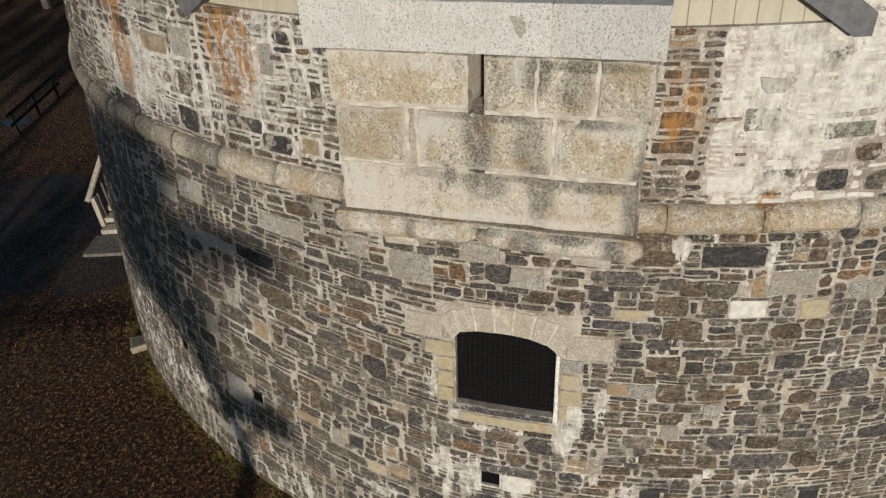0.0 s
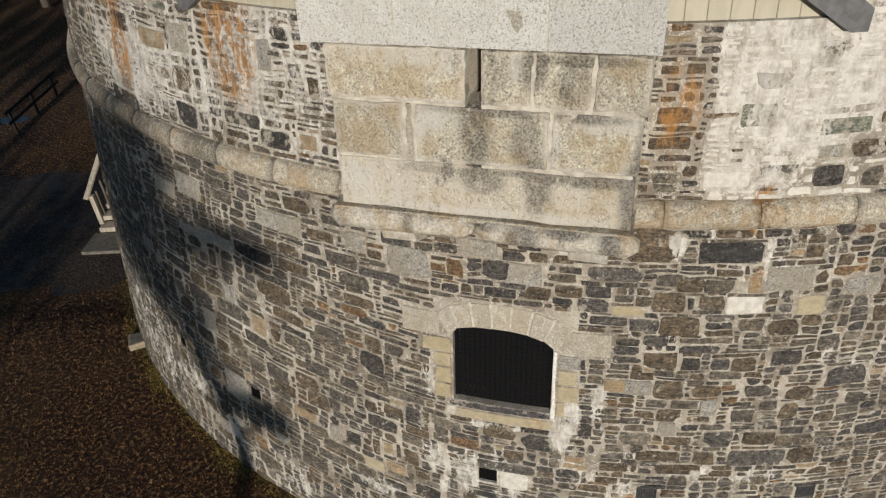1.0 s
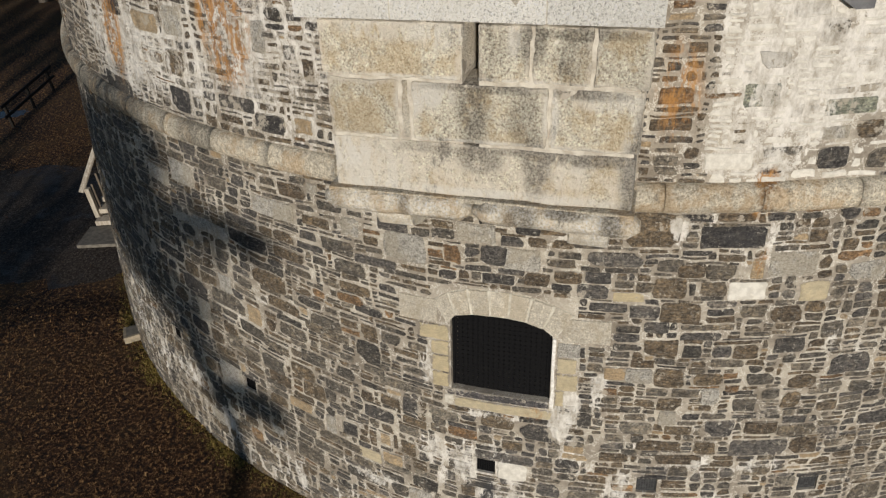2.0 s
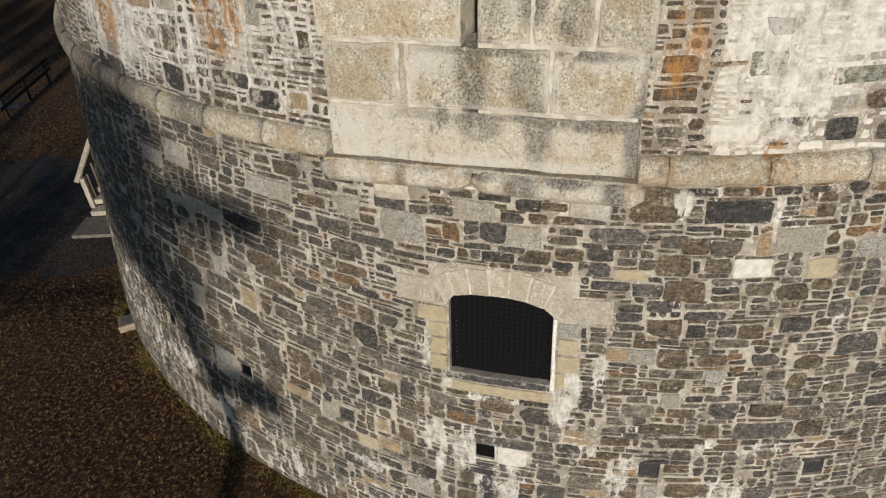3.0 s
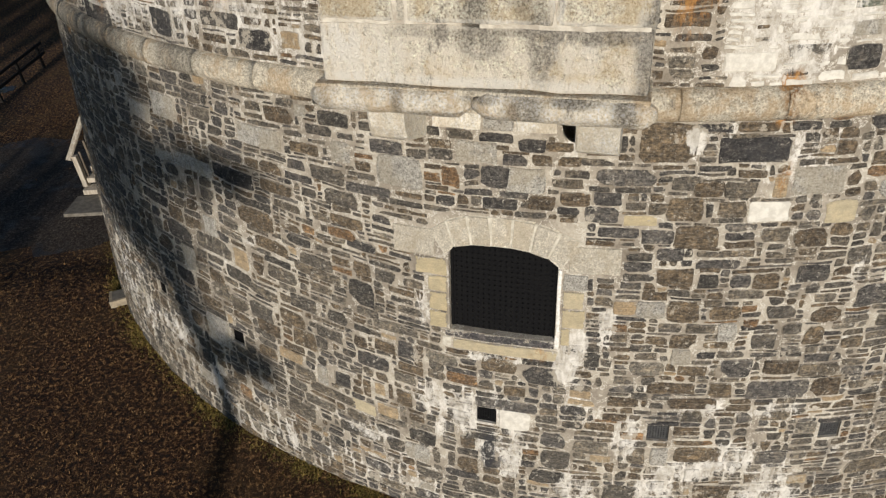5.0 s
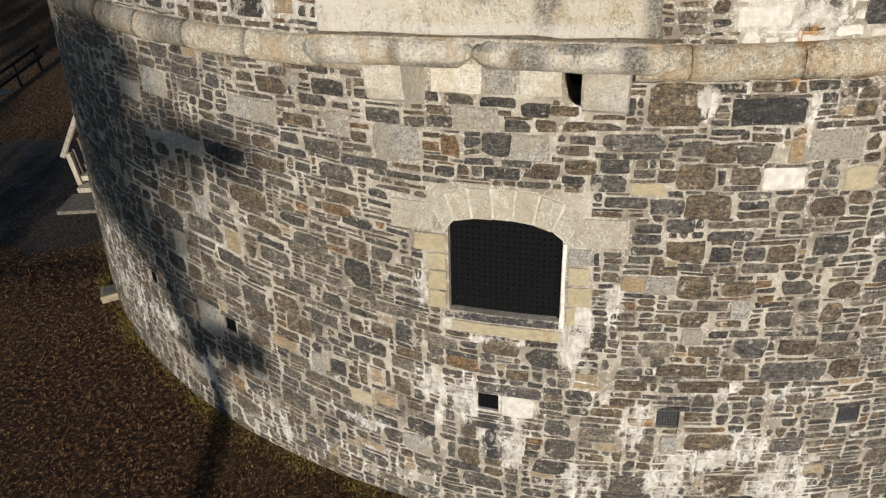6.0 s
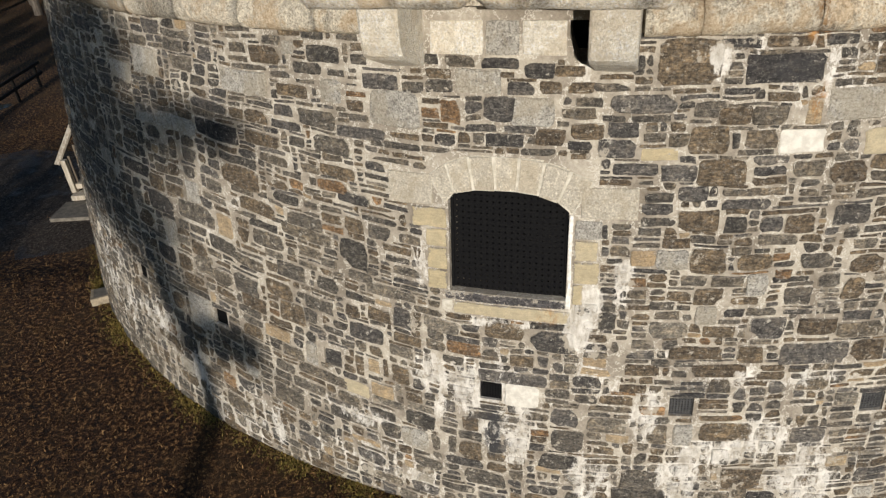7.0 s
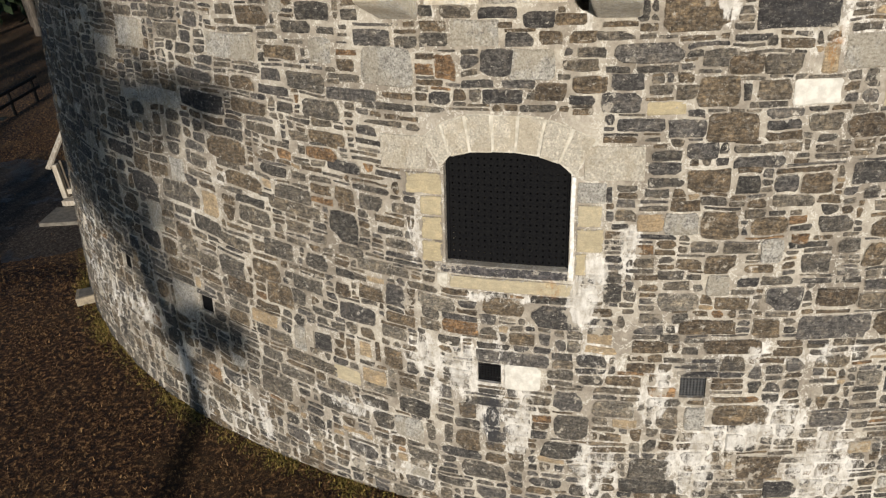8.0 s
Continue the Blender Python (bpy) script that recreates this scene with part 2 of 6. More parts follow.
def granite_material(name, light, dark, tan, stain=0.5, lime_at=0.9, runs=(), smears=0.5, blotch=1.0, pale=(), grain=58.0, margin=0.0):
    """Speckled granite with tan and black stains. margin: how much paler its dressed edge is. runs: places to darken.
    """
    t = Tree(name)
    g = t.noise(grain, 2.0, 0.7)
    m, p = t.noise(3.2, 6.0, 0.7, stretch=(1, 1, 0.7)), t.noise(17.0, 6.0, 0.8, shift=2.2)
    bright = tuple(min(0.8, v * 1.35) for v in light)
    c = t.ramp(g, ((0.36, dark), (0.46, light), (0.54, light), (0.63, bright)))
    c = t.mix(1.0, c, t.ramp(p, ((0.34, (1 - 0.42 * blotch, 1 - 0.44 * blotch, 1 - 0.47 * blotch)), (0.5, (1.0, 1.0, 1.0)), (0.64, (1 + 0.26 * blotch, 1 + 0.25 * blotch, 1 + 0.23 * blotch)))), "MULTIPLY")
    c = t.mix(t.math("MULTIPLY", t.span(m, 0.46, 0.58), 0.8), c, t.mix(0.6, c, tan))
    if margin:
        dressed = t.span(t.math("ADD", t.rim(), t.math("MULTIPLY", t.math("SUBTRACT", t.noise(12.0, 5.0, 0.75, shift=7.1), 0.5), 2.2)), 0.45, 0.85, 0.0, margin)
        c = t.mix(dressed, c, (0.72, 0.66, 0.56))
    black = t.span(t.noise(2.1, 7.0, 0.8, stretch=(1.0, 1.0, 0.45), shift=5.3), 0.58, 0.68)
    drip = t.noise(11.0, 6.0, 0.78, stretch=(1, 1, 0.25), shift=6.6)
    for centre, size, k in pale:
        c = t.mix(t.math("MULTIPLY", t.blob(centre, size), t.math("MULTIPLY", t.span(drip, 0.42, 0.50), k), True), c, (0.72, 0.69, 0.62))
    for centre, size, k in runs:
        black = t.math("ADD", black, t.math("MULTIPLY", t.blob(centre, size), t.math("MULTIPLY", t.span(t.math("ADD", t.math("MULTIPLY", drip, 0.5), t.math("MULTIPLY", p, 0.5)), 0.40, 0.50), k)), True)
    black = t.math("MULTIPLY", black, t.span(g, 0.36, 0.60, 1.0, 0.65))
    c = t.mix(t.math("MULTIPLY", black, stain), c, (0.085, 0.078, 0.066))
    r = t.math("MULTIPLY", t.math("SUBTRACT", t.random(), 0.5), 0.25)
    c = t.mix(1.0, c, t.ramp(t.math("ADD", 0.5, r), ((0.0, (0.6, 0.6, 0.6)), (1.0, (1.35, 1.33, 1.3)))), "MULTIPLY")
    c = weathered(t, c, lime_at, smears=smears)
    return t.done(c, 0.85, t.math("ADD", g, t.math("MULTIPLY", p, 2.0)), 1.0, 0.018)


def plain_material(name, a, b, scale=20.0, rough=0.8, stretch=None, metal=0.0, bump=0.3, spec=0.3):
    t = Tree(name)
    n = t.noise(scale, 5.0, 0.65, stretch=stretch)
    return t.done(t.mix(t.span(n, 0.36, 0.64), a, b), rough, n, bump, 0.006, metal, spec)


SLATE = stone_material("slate", ((0.0, (0.044, 0.041, 0.037)), (0.25, (0.072, 0.065, 0.056)), (0.5, (0.100, 0.089, 0.074)), (0.75, (0.094, 0.079, 0.060)), (0.9, (0.150, 0.135, 0.112)), (1.0, (0.105, 0.084, 0.060))))
BLUE_STONE = stone_material("blue_slate", ((0.0, (0.047, 0.044, 0.042)), (0.6, (0.074, 0.069, 0.065)), (1.0, (0.102, 0.094, 0.085))))
DARK_STONE = stone_material("dark_stone", ((0.0, (0.035, 0.033, 0.033)), (1.0, (0.06, 0.056, 0.052))), 0.95)
BROWN_STONE = stone_material("brown_stone", ((0.0, (0.074, 0.057, 0.040)), (1.0, (0.108, 0.084, 0.057))), 0.85)
RUSTY_STONE = stone_material("rusty_stone", ((0.0, (0.125, 0.078, 0.043)), (1.0, (0.175, 0.112, 0.062))), 0.95)
OCHRE_STONE = stone_material("ochre_stone", ((0.0, (0.44, 0.37, 0.235)), (1.0, (0.47, 0.41, 0.29))), 0.85, 90.0, 0.22, 0.1)
TAN_STONE = stone_material("tan_stone", ((0.0, (0.28, 0.21, 0.13)), (1.0, (0.33, 0.26, 0.17))), 0.9, 60.0, 0.5)
GREEN_STONE = stone_material("green_stone", ((0.0, (0.15, 0.16, 0.13)), (1.0, (0.19, 0.20, 0.165))), 1.02)
WHITE_STONE = plain_material("white_stone", (0.48, 0.455, 0.40), (0.62, 0.595, 0.53), 14.0)
GRANITE = granite_material("granite", (0.43, 0.415, 0.375), (0.19, 0.18, 0.165), (0.38, 0.33, 0.24), 0.3)
def box_spots(rows):
    return [(tuple(on_box(u, box_face(z), z)), (rs, rs, rz), k) for u, z, rs, rz, k in rows]


# stain runs; those from u 1.40 on also paint the crevice's shade
BOX_RUNS = box_spots(((0.25, 6.5, 0.17, 0.45, 1.0), (0.66, 6.98, 0.14, 0.22, 1.0), (0.72, 6.10, 0.15, 0.35, 1.0), (0.30, 6.12, 0.24, 0.16, 0.9), (1.05, 6.19, 0.5, 0.09, 1.0), (0.95, 6.9, 0.2, 0.3, 0.6), (1.46, 6.3, 0.10, 0.7, 1.0), (1.44, 5.75, 0.2, 0.2, 0.9), (0.2, 6.67, 0.5, 0.05, 0.7), (0.85, 6.2, 0.7, 0.05, 0.8),
                      (1.40, 6.1, 0.12, 0.4, 1.0), (1.05, 6.66, 0.4, 0.06, 0.9), (0.62, 6.45, 0.16, 0.3, 0.7), (-0.1, 6.19, 0.4, 0.06, 0.6), (0.5, 6.66, 0.3, 0.05, 0.6), (1.0, 7.06, 0.5, 0.06, 0.9), (0.4, 6.95, 0.16, 0.25, 0.4)))
BOX_PALE = box_spots(((-0.23, 6.55, 0.16, 0.18, 1.2), (-0.8, 6.1, 0.3, 0.2, 0.9), (0.81, 6.45, 0.08, 0.35, 1.0), (1.38, 6.25, 0.1, 0.5, 0.7), (0.6, 5.85, 1.2, 0.06, 0.8), (-0.4, 5.85, 0.8, 0.06, 0.8), (0.4, 6.26, 1.4, 0.03, 0.8), (0.2, 6.72, 1.4, 0.03, 0.8), (-0.05, 6.6, 0.22, 0.16, 0.9), (0.05, 7.02, 0.3, 0.14, 0.8), (-0.6, 6.0, 0.5, 0.3, 0.6), (-0.4, 7.05, 0.5, 0.12, 0.6), (0.55, 7.0, 0.08, 0.2, 0.9), (1.2, 6.62, 0.4, 0.1, 0.7), (0.9, 6.1, 0.3, 0.2, 0.4)))
BOX_GRANITE = granite_material("box_granite", (0.64, 0.59, 0.485), (0.33, 0.29, 0.22), (0.48, 0.35, 0.18), 0.85, blotch=0.8, runs=BOX_RUNS, pale=BOX_PALE, grain=58.0, margin=0.75)
ARCH_GRANITE = granite_material("arch_granite", (0.58, 0.54, 0.455), (0.45, 0.41, 0.335), (0.45, 0.38, 0.27), 0.10, blotch=0.6)
ROLL_GRANITE = granite_material("roll_granite", (0.60, 0.55, 0.45), (0.36, 0.31, 0.23), (0.46, 0.30, 0.14), 0.85, grain=58.0, runs=[(on_wall(s, 5.3), (rs, rs, 0.5), 1.0) for s, rs in ((-8.4, 1.6), (-10.5, 2.0), (-6.6, 0.5))])
# stain runs on the roll; the last row paints shade along its underside
ROLL_RUNS_AND_SHADE = [(tuple(on_box(u, 11.42, z)), (r, 0.2, rz), k) for u, z, r, rz, k in ((-0.32, 5.72, 0.07, 0.2, 0.7), (0.62, 5.7, 0.2, 0.2, 0.9), (0.95, 5.77, 0.25, 0.06, 1.0), (1.3, 5.72, 0.13, 0.2, 1.0), (0.30, 5.76, 0.2, 0.05, 0.8), (-0.9, 5.65, 0.12, 0.12, 0.5), (0.1, 5.62, 0.7, 0.05, 0.7))]
BOX_ROLL = granite_material("box_roll_granite", (0.78, 0.72, 0.60), (0.54, 0.48, 0.37), (0.52, 0.35, 0.16), 0.9, blotch=0.7, runs=ROLL_RUNS_AND_SHADE, grain=56.0)
MORTAR = mortar_material()
MATERIALS = {"S": SLATE, "N": BLUE_STONE, "D": DARK_STONE, "B": BROWN_STONE, "R": RUSTY_STONE, "O": OCHRE_STONE, "T": TAN_STONE, "V": GREEN_STONE, "W": WHITE_STONE, "G": GRANITE}
KINDS = list(MATERIALS)
NEW_CONCRETE = granite_material("new_granite", (0.84, 0.83, 0.775), (0.46, 0.45, 0.42), (0.72, 0.70, 0.64), 0.0, 1.6, (), 0.0, 0.2, (), 62.0)
IRON = plain_material("black_iron", (0.005, 0.005, 0.006), (0.010, 0.010, 0.010), 60.0, 0.95, None, 0.0, 0.3, 0.06)
# near-black colour that holds the shade of the unlit interior
INTERIOR_SHADE = plain_material("interior_shade", (0.006, 0.006, 0.006), (0.012, 0.011, 0.010), 6.0, 0.95)
SIDING = plain_material("beige_paint", (0.40, 0.37, 0.28), (0.45, 0.415, 0.325), 9.0, 0.6, (1, 1, 0.2))
ROOF_GREY = plain_material("grey_metal", (0.10, 0.10, 0.105), (0.14, 0.14, 0.14), 12.0, 0.5)
OLD_WOOD = plain_material("weathered_wood", (0.27, 0.23, 0.18), (0.42, 0.38, 0.31), 18.0, 0.8, (1, 1, 0.15))
PAVING = plain_material("paving", (0.10, 0.09, 0.075), (0.16, 0.145, 0.12), 9.0, 0.9)


# ---- builders ----
def mesh_object(name, verts, faces, material=None, parent=None, label="", rim=None):
    me = bpy.data.meshes.new(name)
    me.from_pydata([tuple(v) for v in verts], [], faces)
    me.update()
    if rim:
        me.attributes.new("rim", "FLOAT", "POINT").data.foreach_set("value", rim)
    if material:
        me.materials.append(material)
    ob = new(name, me)
    if parent:
        ob.parent = parent
    if label:
        tagged(ob, label)
    return ob


def part(name, bm, material, parent, label=""):
    me = bpy.data.meshes.new(name)
    bm.normal_update()
    bm.to_mesh(me)
    bm.free()
    me.materials.append(material)
    ob = new(name, me)
    ob.parent = parent
    if label:
        tagged(ob, label)
    return ob


def thing(name, label, category="", group="", kind=""):
    return tagged(new(name), label, category, group, kind)


def block(corner, sizes, place, bevel=0.012, rough=0.006, cuts=3, seed=0):
    """A worn block: a subdivided box with bevelled, slightly uneven faces, laid out by place(a, b, c)."""
    (a0, b0, c0), (da, db, dc) = corner, sizes
    bm = bmesh.new()
    bmesh.ops.create_cube(bm, size=1.0)
    for v in bm.verts:
        v.co = Vector(((v.co.x + 0.5) * da, (v.co.y + 0.5) * db, (v.co.z + 0.5) * dc))
    if bevel:
        bmesh.ops.bevel(bm, geom=list(bm.edges), offset=min(bevel, 0.3 * min(da, db, dc)), segments=2, affect="EDGES", profile=0.6)
    if cuts:
        longest = [e for e in bm.edges if e.calc_length() > 0.3 * max(da, db, dc)]
        bmesh.ops.subdivide_edges(bm, edges=longest, cuts=cuts, use_grid_fill=True)
    rim = bm.verts.layers.float.new("rim")
    for v in bm.verts:
        v[rim] = max(0.0, 1.0 - min(v.co.x, da - v.co.x, v.co.y, db - v.co.y) / 0.06)
        q = Vector((a0, b0, c0)) + v.co
        n = noise.noise_vector(q * 6.0 + Vector((seed, 0, 0)))
        n2 = noise.noise_vector(q * 23.0 + Vector((seed, 3.0, 0)))
        v.co = place(*(q + n * rough + n2 * rough * 0.45))
    bmesh.ops.recalc_face_normals(bm, faces=bm.faces)
    return bm

# ---- the ground: one sheet to the horizon ----
def ground_material():
    t = Tree("winter_turf")
    a, b, c = t.noise(0.55, 4.0, 0.6), t.noise(13.0, 7.0, 0.8), t.noise(55.0, 4.0, 0.7)
    col = t.ramp(b, ((0.40, (0.005, 0.0022, 0.001)), (0.48, (0.022, 0.0095, 0.004)), (0.55, (0.095, 0.044, 0.016)), (0.61, (0.40, 0.225, 0.09))))
    col = t.mix(t.span(a, 0.46, 0.62), col, t.mix(0.35, col, (0.09, 0.054, 0.02)))
    col = t.mix(1.0, col, t.ramp(c, ((0.3, (0.55, 0.55, 0.55)), (0.7, (1.4, 1.4, 1.4)))), "MULTIPLY")
    return t.done(col, 0.95, t.math("ADD", b, c), 0.8, 0.03)


TURF = ground_material()
def ground_z(x, y):
    """The ground falls gently towards the steps."""
    u = min(1.0, max(0.0, (y - 9.9) / 1.9)) * min(1.0, max(0.0, (-5.2 - x) / 1.6))
    return -0.24 * u * u * (3 - 2 * u)


gv, gf = [], []
rings = [4.0, 8.0, 10.4, 11.0, 11.5, 12.0, 12.6, 13.4, 14.5, 16.0, 18.0, 22.0, 28.0, 40.0, 70.0, 140.0, 320.0, 800.0, 2500.0]
n = 120
for r in rings:
    for k in range(n):
        a = 2 * math.pi * k / n
        x, y = AX + r * math.cos(a), AY + r * math.sin(a)
        gv.append((x, y, ground_z(x, y)))
for i in range(len(rings) - 1):
    for k in range(n):
        gf.append((i * n + k, (i + 1) * n + k, (i + 1) * n + (k + 1) % n, i * n + (k + 1) % n))
gf.append(tuple(range(n)))
ground = tagged(mesh_object("ground", gv, gf, TURF), "brown winter turf with leaf litter around a stone tower", "ground", kind="structure")


def outline_sheet(name, centre, reach, z, material, wobble=0.12, count=96, seed=3.0):
    """A flat sheet with an uneven rounded outline."""
    vs = [(centre[0], centre[1], z)]
    for k in range(count):
        a = 2 * math.pi * k / count
        d = Vector((math.cos(a), math.sin(a), 0))
        w = 1 + wobble * noise.fractal(d * 2.5 + Vector((seed, 0, 0)), 0.7, 2.2, 6)
        e = (abs(d.x) ** 4 + abs(d.y) ** 4) ** -0.25
        vs.append((centre[0] + d.x * e * reach[0] * w, centre[1] + d.y * e * reach[1] * w, z))
    return mesh_object(name, vs, [(0, 1 + k, 1 + (k + 1) % count) for k in range(count)], material)


def asphalt_material():
    t = Tree("wet_asphalt")
    a, b = t.noise(0.9, 5.0, 0.65), t.noise(20.0, 6.0, 0.85)
    col = t.ramp(b, ((0.40, (0.012, 0.009, 0.007)), (0.50, (0.040, 0.032, 0.026)), (0.58, (0.085, 0.069, 0.056)), (0.66, (0.20, 0.165, 0.135))))
    col = t.mix(t.span(a, 0.50, 0.60), col, t.mix(0.6, col, (0.022, 0.018, 0.014)))
    return t.done(col, t.span(a, 0.48, 0.60, 0.95, 0.32), b, 0.6, 0.02, spec=0.16)


ASPHALT = asphalt_material()
path = tagged(outline_sheet("path", (-12.0, 14.4), (5.2, 2.9), -0.232, ASPHALT, 0.12, 300), "dark damp asphalt path beside the tower", "path", kind="structure")

WATER = plain_material("puddle_water", (0.02, 0.022, 0.028), (0.03, 0.03, 0.035), 4.0, 0.06)
puddle = tagged(outline_sheet("puddle", (-14.95, 21.4), (0.55, 0.3), -0.234, WATER, 0.35, 40, 8.0), "small shallow puddle in the brown lawn", "puddle")

# ---- the tower ----
WINDOW = (-3.36, -2.255, 2.80, 3.84)     # the arched window's opening: arc from, arc to, height from, height to
VENT_ARCS = (-10.0, -8.22, -6.44, -4.752, -2.956, -1.13, 0.64, 2.44)
VENT_Z = (1.60, 1.812)
VENT_HALF = 0.112
SLOT = (-2.31, -2.165, 4.93, 5.26)       # the dark hole beside a corbel
openings = [WINDOW, SLOT] + [(s - VENT_HALF, s + VENT_HALF, *VENT_Z) for s in VENT_ARCS]
TURN_S = 2 * math.pi * REF
TOP_LOW, TOP_HIGH = 6.93, 8.0            # the parapet's top: in the gap for the gable, and elsewhere
GAP = (-6.42, 0.02)
STRING_Z = (5.13, 5.41)


def shell(name, z0, z1, holes, thick, top=None):
    """A ring of battered wall with openings cut right through."""
    lo = -math.pi * REF
    ss = sorted({round(lo + TURN_S * k / 240, 4) for k in range(240)} | {round(h[i], 4) for h in holes for i in (0, 1)} | {GAP[0], GAP[1]})
    zs = sorted({round(z0 + (z1 - z0) * k / 12, 4) for k in range(13)} | {round(h[i], 4) for h in holes for i in (2, 3)} | ({top} if top else set()))
    ns, nz = len(ss), len(zs)

    def solid(i, j):
        if not 0 <= j < nz - 1:
            return False
        s = (ss[i] + (ss[i + 1] if i + 1 < ns else -lo)) / 2
        z = (zs[j] + zs[j + 1]) / 2
        if top and GAP[0] < s < GAP[1] and z > top:
            return False
        return not any(h[0] < s < h[1] and h[2] < z < h[3] for h in holes)

    vs = [on_wall(s, z, off) for off in (0.0, -thick) for z in zs for s in ss]
    o, b = (lambda i, j: j * ns + i % ns), (lambda i, j: ns * nz + j * ns + i % ns)
    fs = []
    for j in range(nz - 1):
        for i in range(ns):
            if not solid(i, j):
                continue
            fs.append((o(i, j), o(i + 1, j), o(i + 1, j + 1), o(i, j + 1)))
            fs.append((b(i, j), b(i, j + 1), b(i + 1, j + 1), b(i + 1, j)))
            if not solid(i, j - 1):
                fs.append((o(i, j), b(i, j), b(i + 1, j), o(i + 1, j)))
            if not solid(i, j + 1):
                fs.append((o(i, j + 1), o(i + 1, j + 1), b(i + 1, j + 1), b(i, j + 1)))
            if not solid((i - 1) % ns, j):
                fs.append((o(i, j), o(i, j + 1), b(i, j + 1), b(i, j)))
            if not solid((i + 1) % ns, j):
                fs.append((o(i + 1, j), b(i + 1, j), b(i + 1, j + 1), o(i + 1, j + 1)))
    ob = mesh_object(name, vs, fs, MORTAR)
    return ob


wall_lower = tagged(shell("wall_lower", -0.3, 5.27, openings, 0.6), "battered round tower wall of dark rubble in cream mortar", "stone wall", kind="structure")
wall_parapet = tagged(shell("wall_parapet", 5.27, TOP_HIGH, [], 0.6, TOP_LOW), "limewashed rubble parapet wall above a rounded stone band", "stone wall", kind="structure")
roof_deck = tagged(mesh_object("roof_deck", [on_wall(TURN_S * k / 96, 6.6, -0.58) for k in range(96)], [tuple(range(96))], PAVING), "plain flat tower roof behind the parapet", "roof", kind="structure")
inner_floor = tagged(mesh_object("floor", [on_wall(TURN_S * k / 96, 0.3, -0.58) for k in range(96)], [tuple(range(96))], INTERIOR_SHADE), "tower floor coloured near black for the unlit interior", "floor", kind="structure")


# ---- rubble: stones packed into the wall by size ----
CELL_S, CELL_Z = 0.026, 0.017


def bed(s, z):
    """How far the courses have risen at s: left of the window they climb gently away from it, and level out under the band."""
    x = min(1.0, max(0.0, (-3.3 - s) / 3.2))
    y = min(1.0, max(0.0, (z - 3.3) / 1.7))
    return 0.36 * x * (1.0 - y * y * (3 - 2 * y)) if z < 5.3 else 0.0


def level_bed(s, z):
    """The height before the courses' rise that comes to lie at z."""
    q = z
    for _ in range(6):
        q = z - bed(s, q)
    return q


def pack(s0, s1, z0, z1, taken, given, rng, big):
    """Fills a stretch of wall with rectangles for stones: the given ones, then large, middling, and flat pinnings in the rest."""
    ns, nz = int((s1 - s0) / CELL_S), int((z1 - z0) / CELL_Z)
    full = np.zeros((nz, ns), bool)
    out = []

    def fill(a, b, c, d):
        i0, i1 = max(0, round((a - s0) / CELL_S)), min(ns, round((b - s0) / CELL_S))
        j0, j1 = max(0, round((c - z0) / CELL_Z)), min(nz, round((d - z0) / CELL_Z))
        full[j0:j1, i0:i1] = True

    for a, b, c, d in taken:
        fill(a, b, level_bed((a + b) / 2, c), level_bed((a + b) / 2, d))
    for s, z, w, h, k in given:
        z = level_bed(s, z)
        fill(s - w / 2 - 0.006, s + w / 2 + 0.006, z - h / 2 - 0.005, z + h / 2 + 0.005)
        out.append((s - w / 2, s + w / 2, z - h / 2, z + h / 2, k, 2 if k in "GWOTV" else 1))
    area = ns * nz * CELL_S * CELL_Z

    def throw(count, w, h, kinds):
        for _ in range(int(count * area)):
            wi, hi = max(2, round(rng.uniform(*w) / CELL_S)), max(2, round(rng.uniform(*h) / CELL_Z))
            i, j = rng.randrange(max(1, ns - wi)), rng.randrange(max(1, nz - hi))
            if not full[j:j + hi, i:i + wi].any():
                full[j:j + hi, i:i + wi] = True
                out.append((s0 + i * CELL_S, s0 + (i + wi) * CELL_S, z0 + j * CELL_Z, z0 + (j + hi) * CELL_Z, rng.choice(kinds), 0))

    throw(1.6 * big, (0.32, 0.55), (0.15, 0.27), "SSSSNNBBG")
    throw(7 * big, (0.20, 0.40), (0.12, 0.20), "SSSSSSNNBBG")
    most = round(0.26 / CELL_Z)
    for j in range(nz):
        i = 0
        while i < ns:
            if full[j, i]:
                i += 1
                continue
            flat = noise.noise(Vector(((s0 + i * CELL_S) * 0.55, (z0 + j * CELL_Z) * 0.8, 3.3)))
            run = 1
            size = 1.8 if big > 2 else 1.5 if s0 + i * CELL_S < -5.8 and z0 < 5 else 1.0
            want = max(4, round(rng.choice((0.12, 0.16, 0.21, 0.26, 0.32, 0.4)) * rng.uniform(0.8, 1.2) * size / CELL_S))
            while run < want and i + run < ns and not full[j, i + run]:
                run += 1
            left = 0
            while left < 4 and i + run + left < ns and not full[j, i + run + left]:
                left += 1
            if left < 4:
                run += left
            clear = 1
            while clear < most and j + clear < nz and not full[j + clear, i:i + run].any():
                clear += 1
            high = round(rng.choice((0.04, 0.05, 0.055, 0.065, 0.08, 0.10) if flat > -0.05 else (0.06, 0.08, 0.10, 0.12, 0.15)) * size / CELL_Z)
            high = min(high, clear)
            if clear < most and clear - high < 3:
                high = clear if clear * CELL_Z <= 0.17 else high - 1
            full[j:j + high, i:i + run] = True
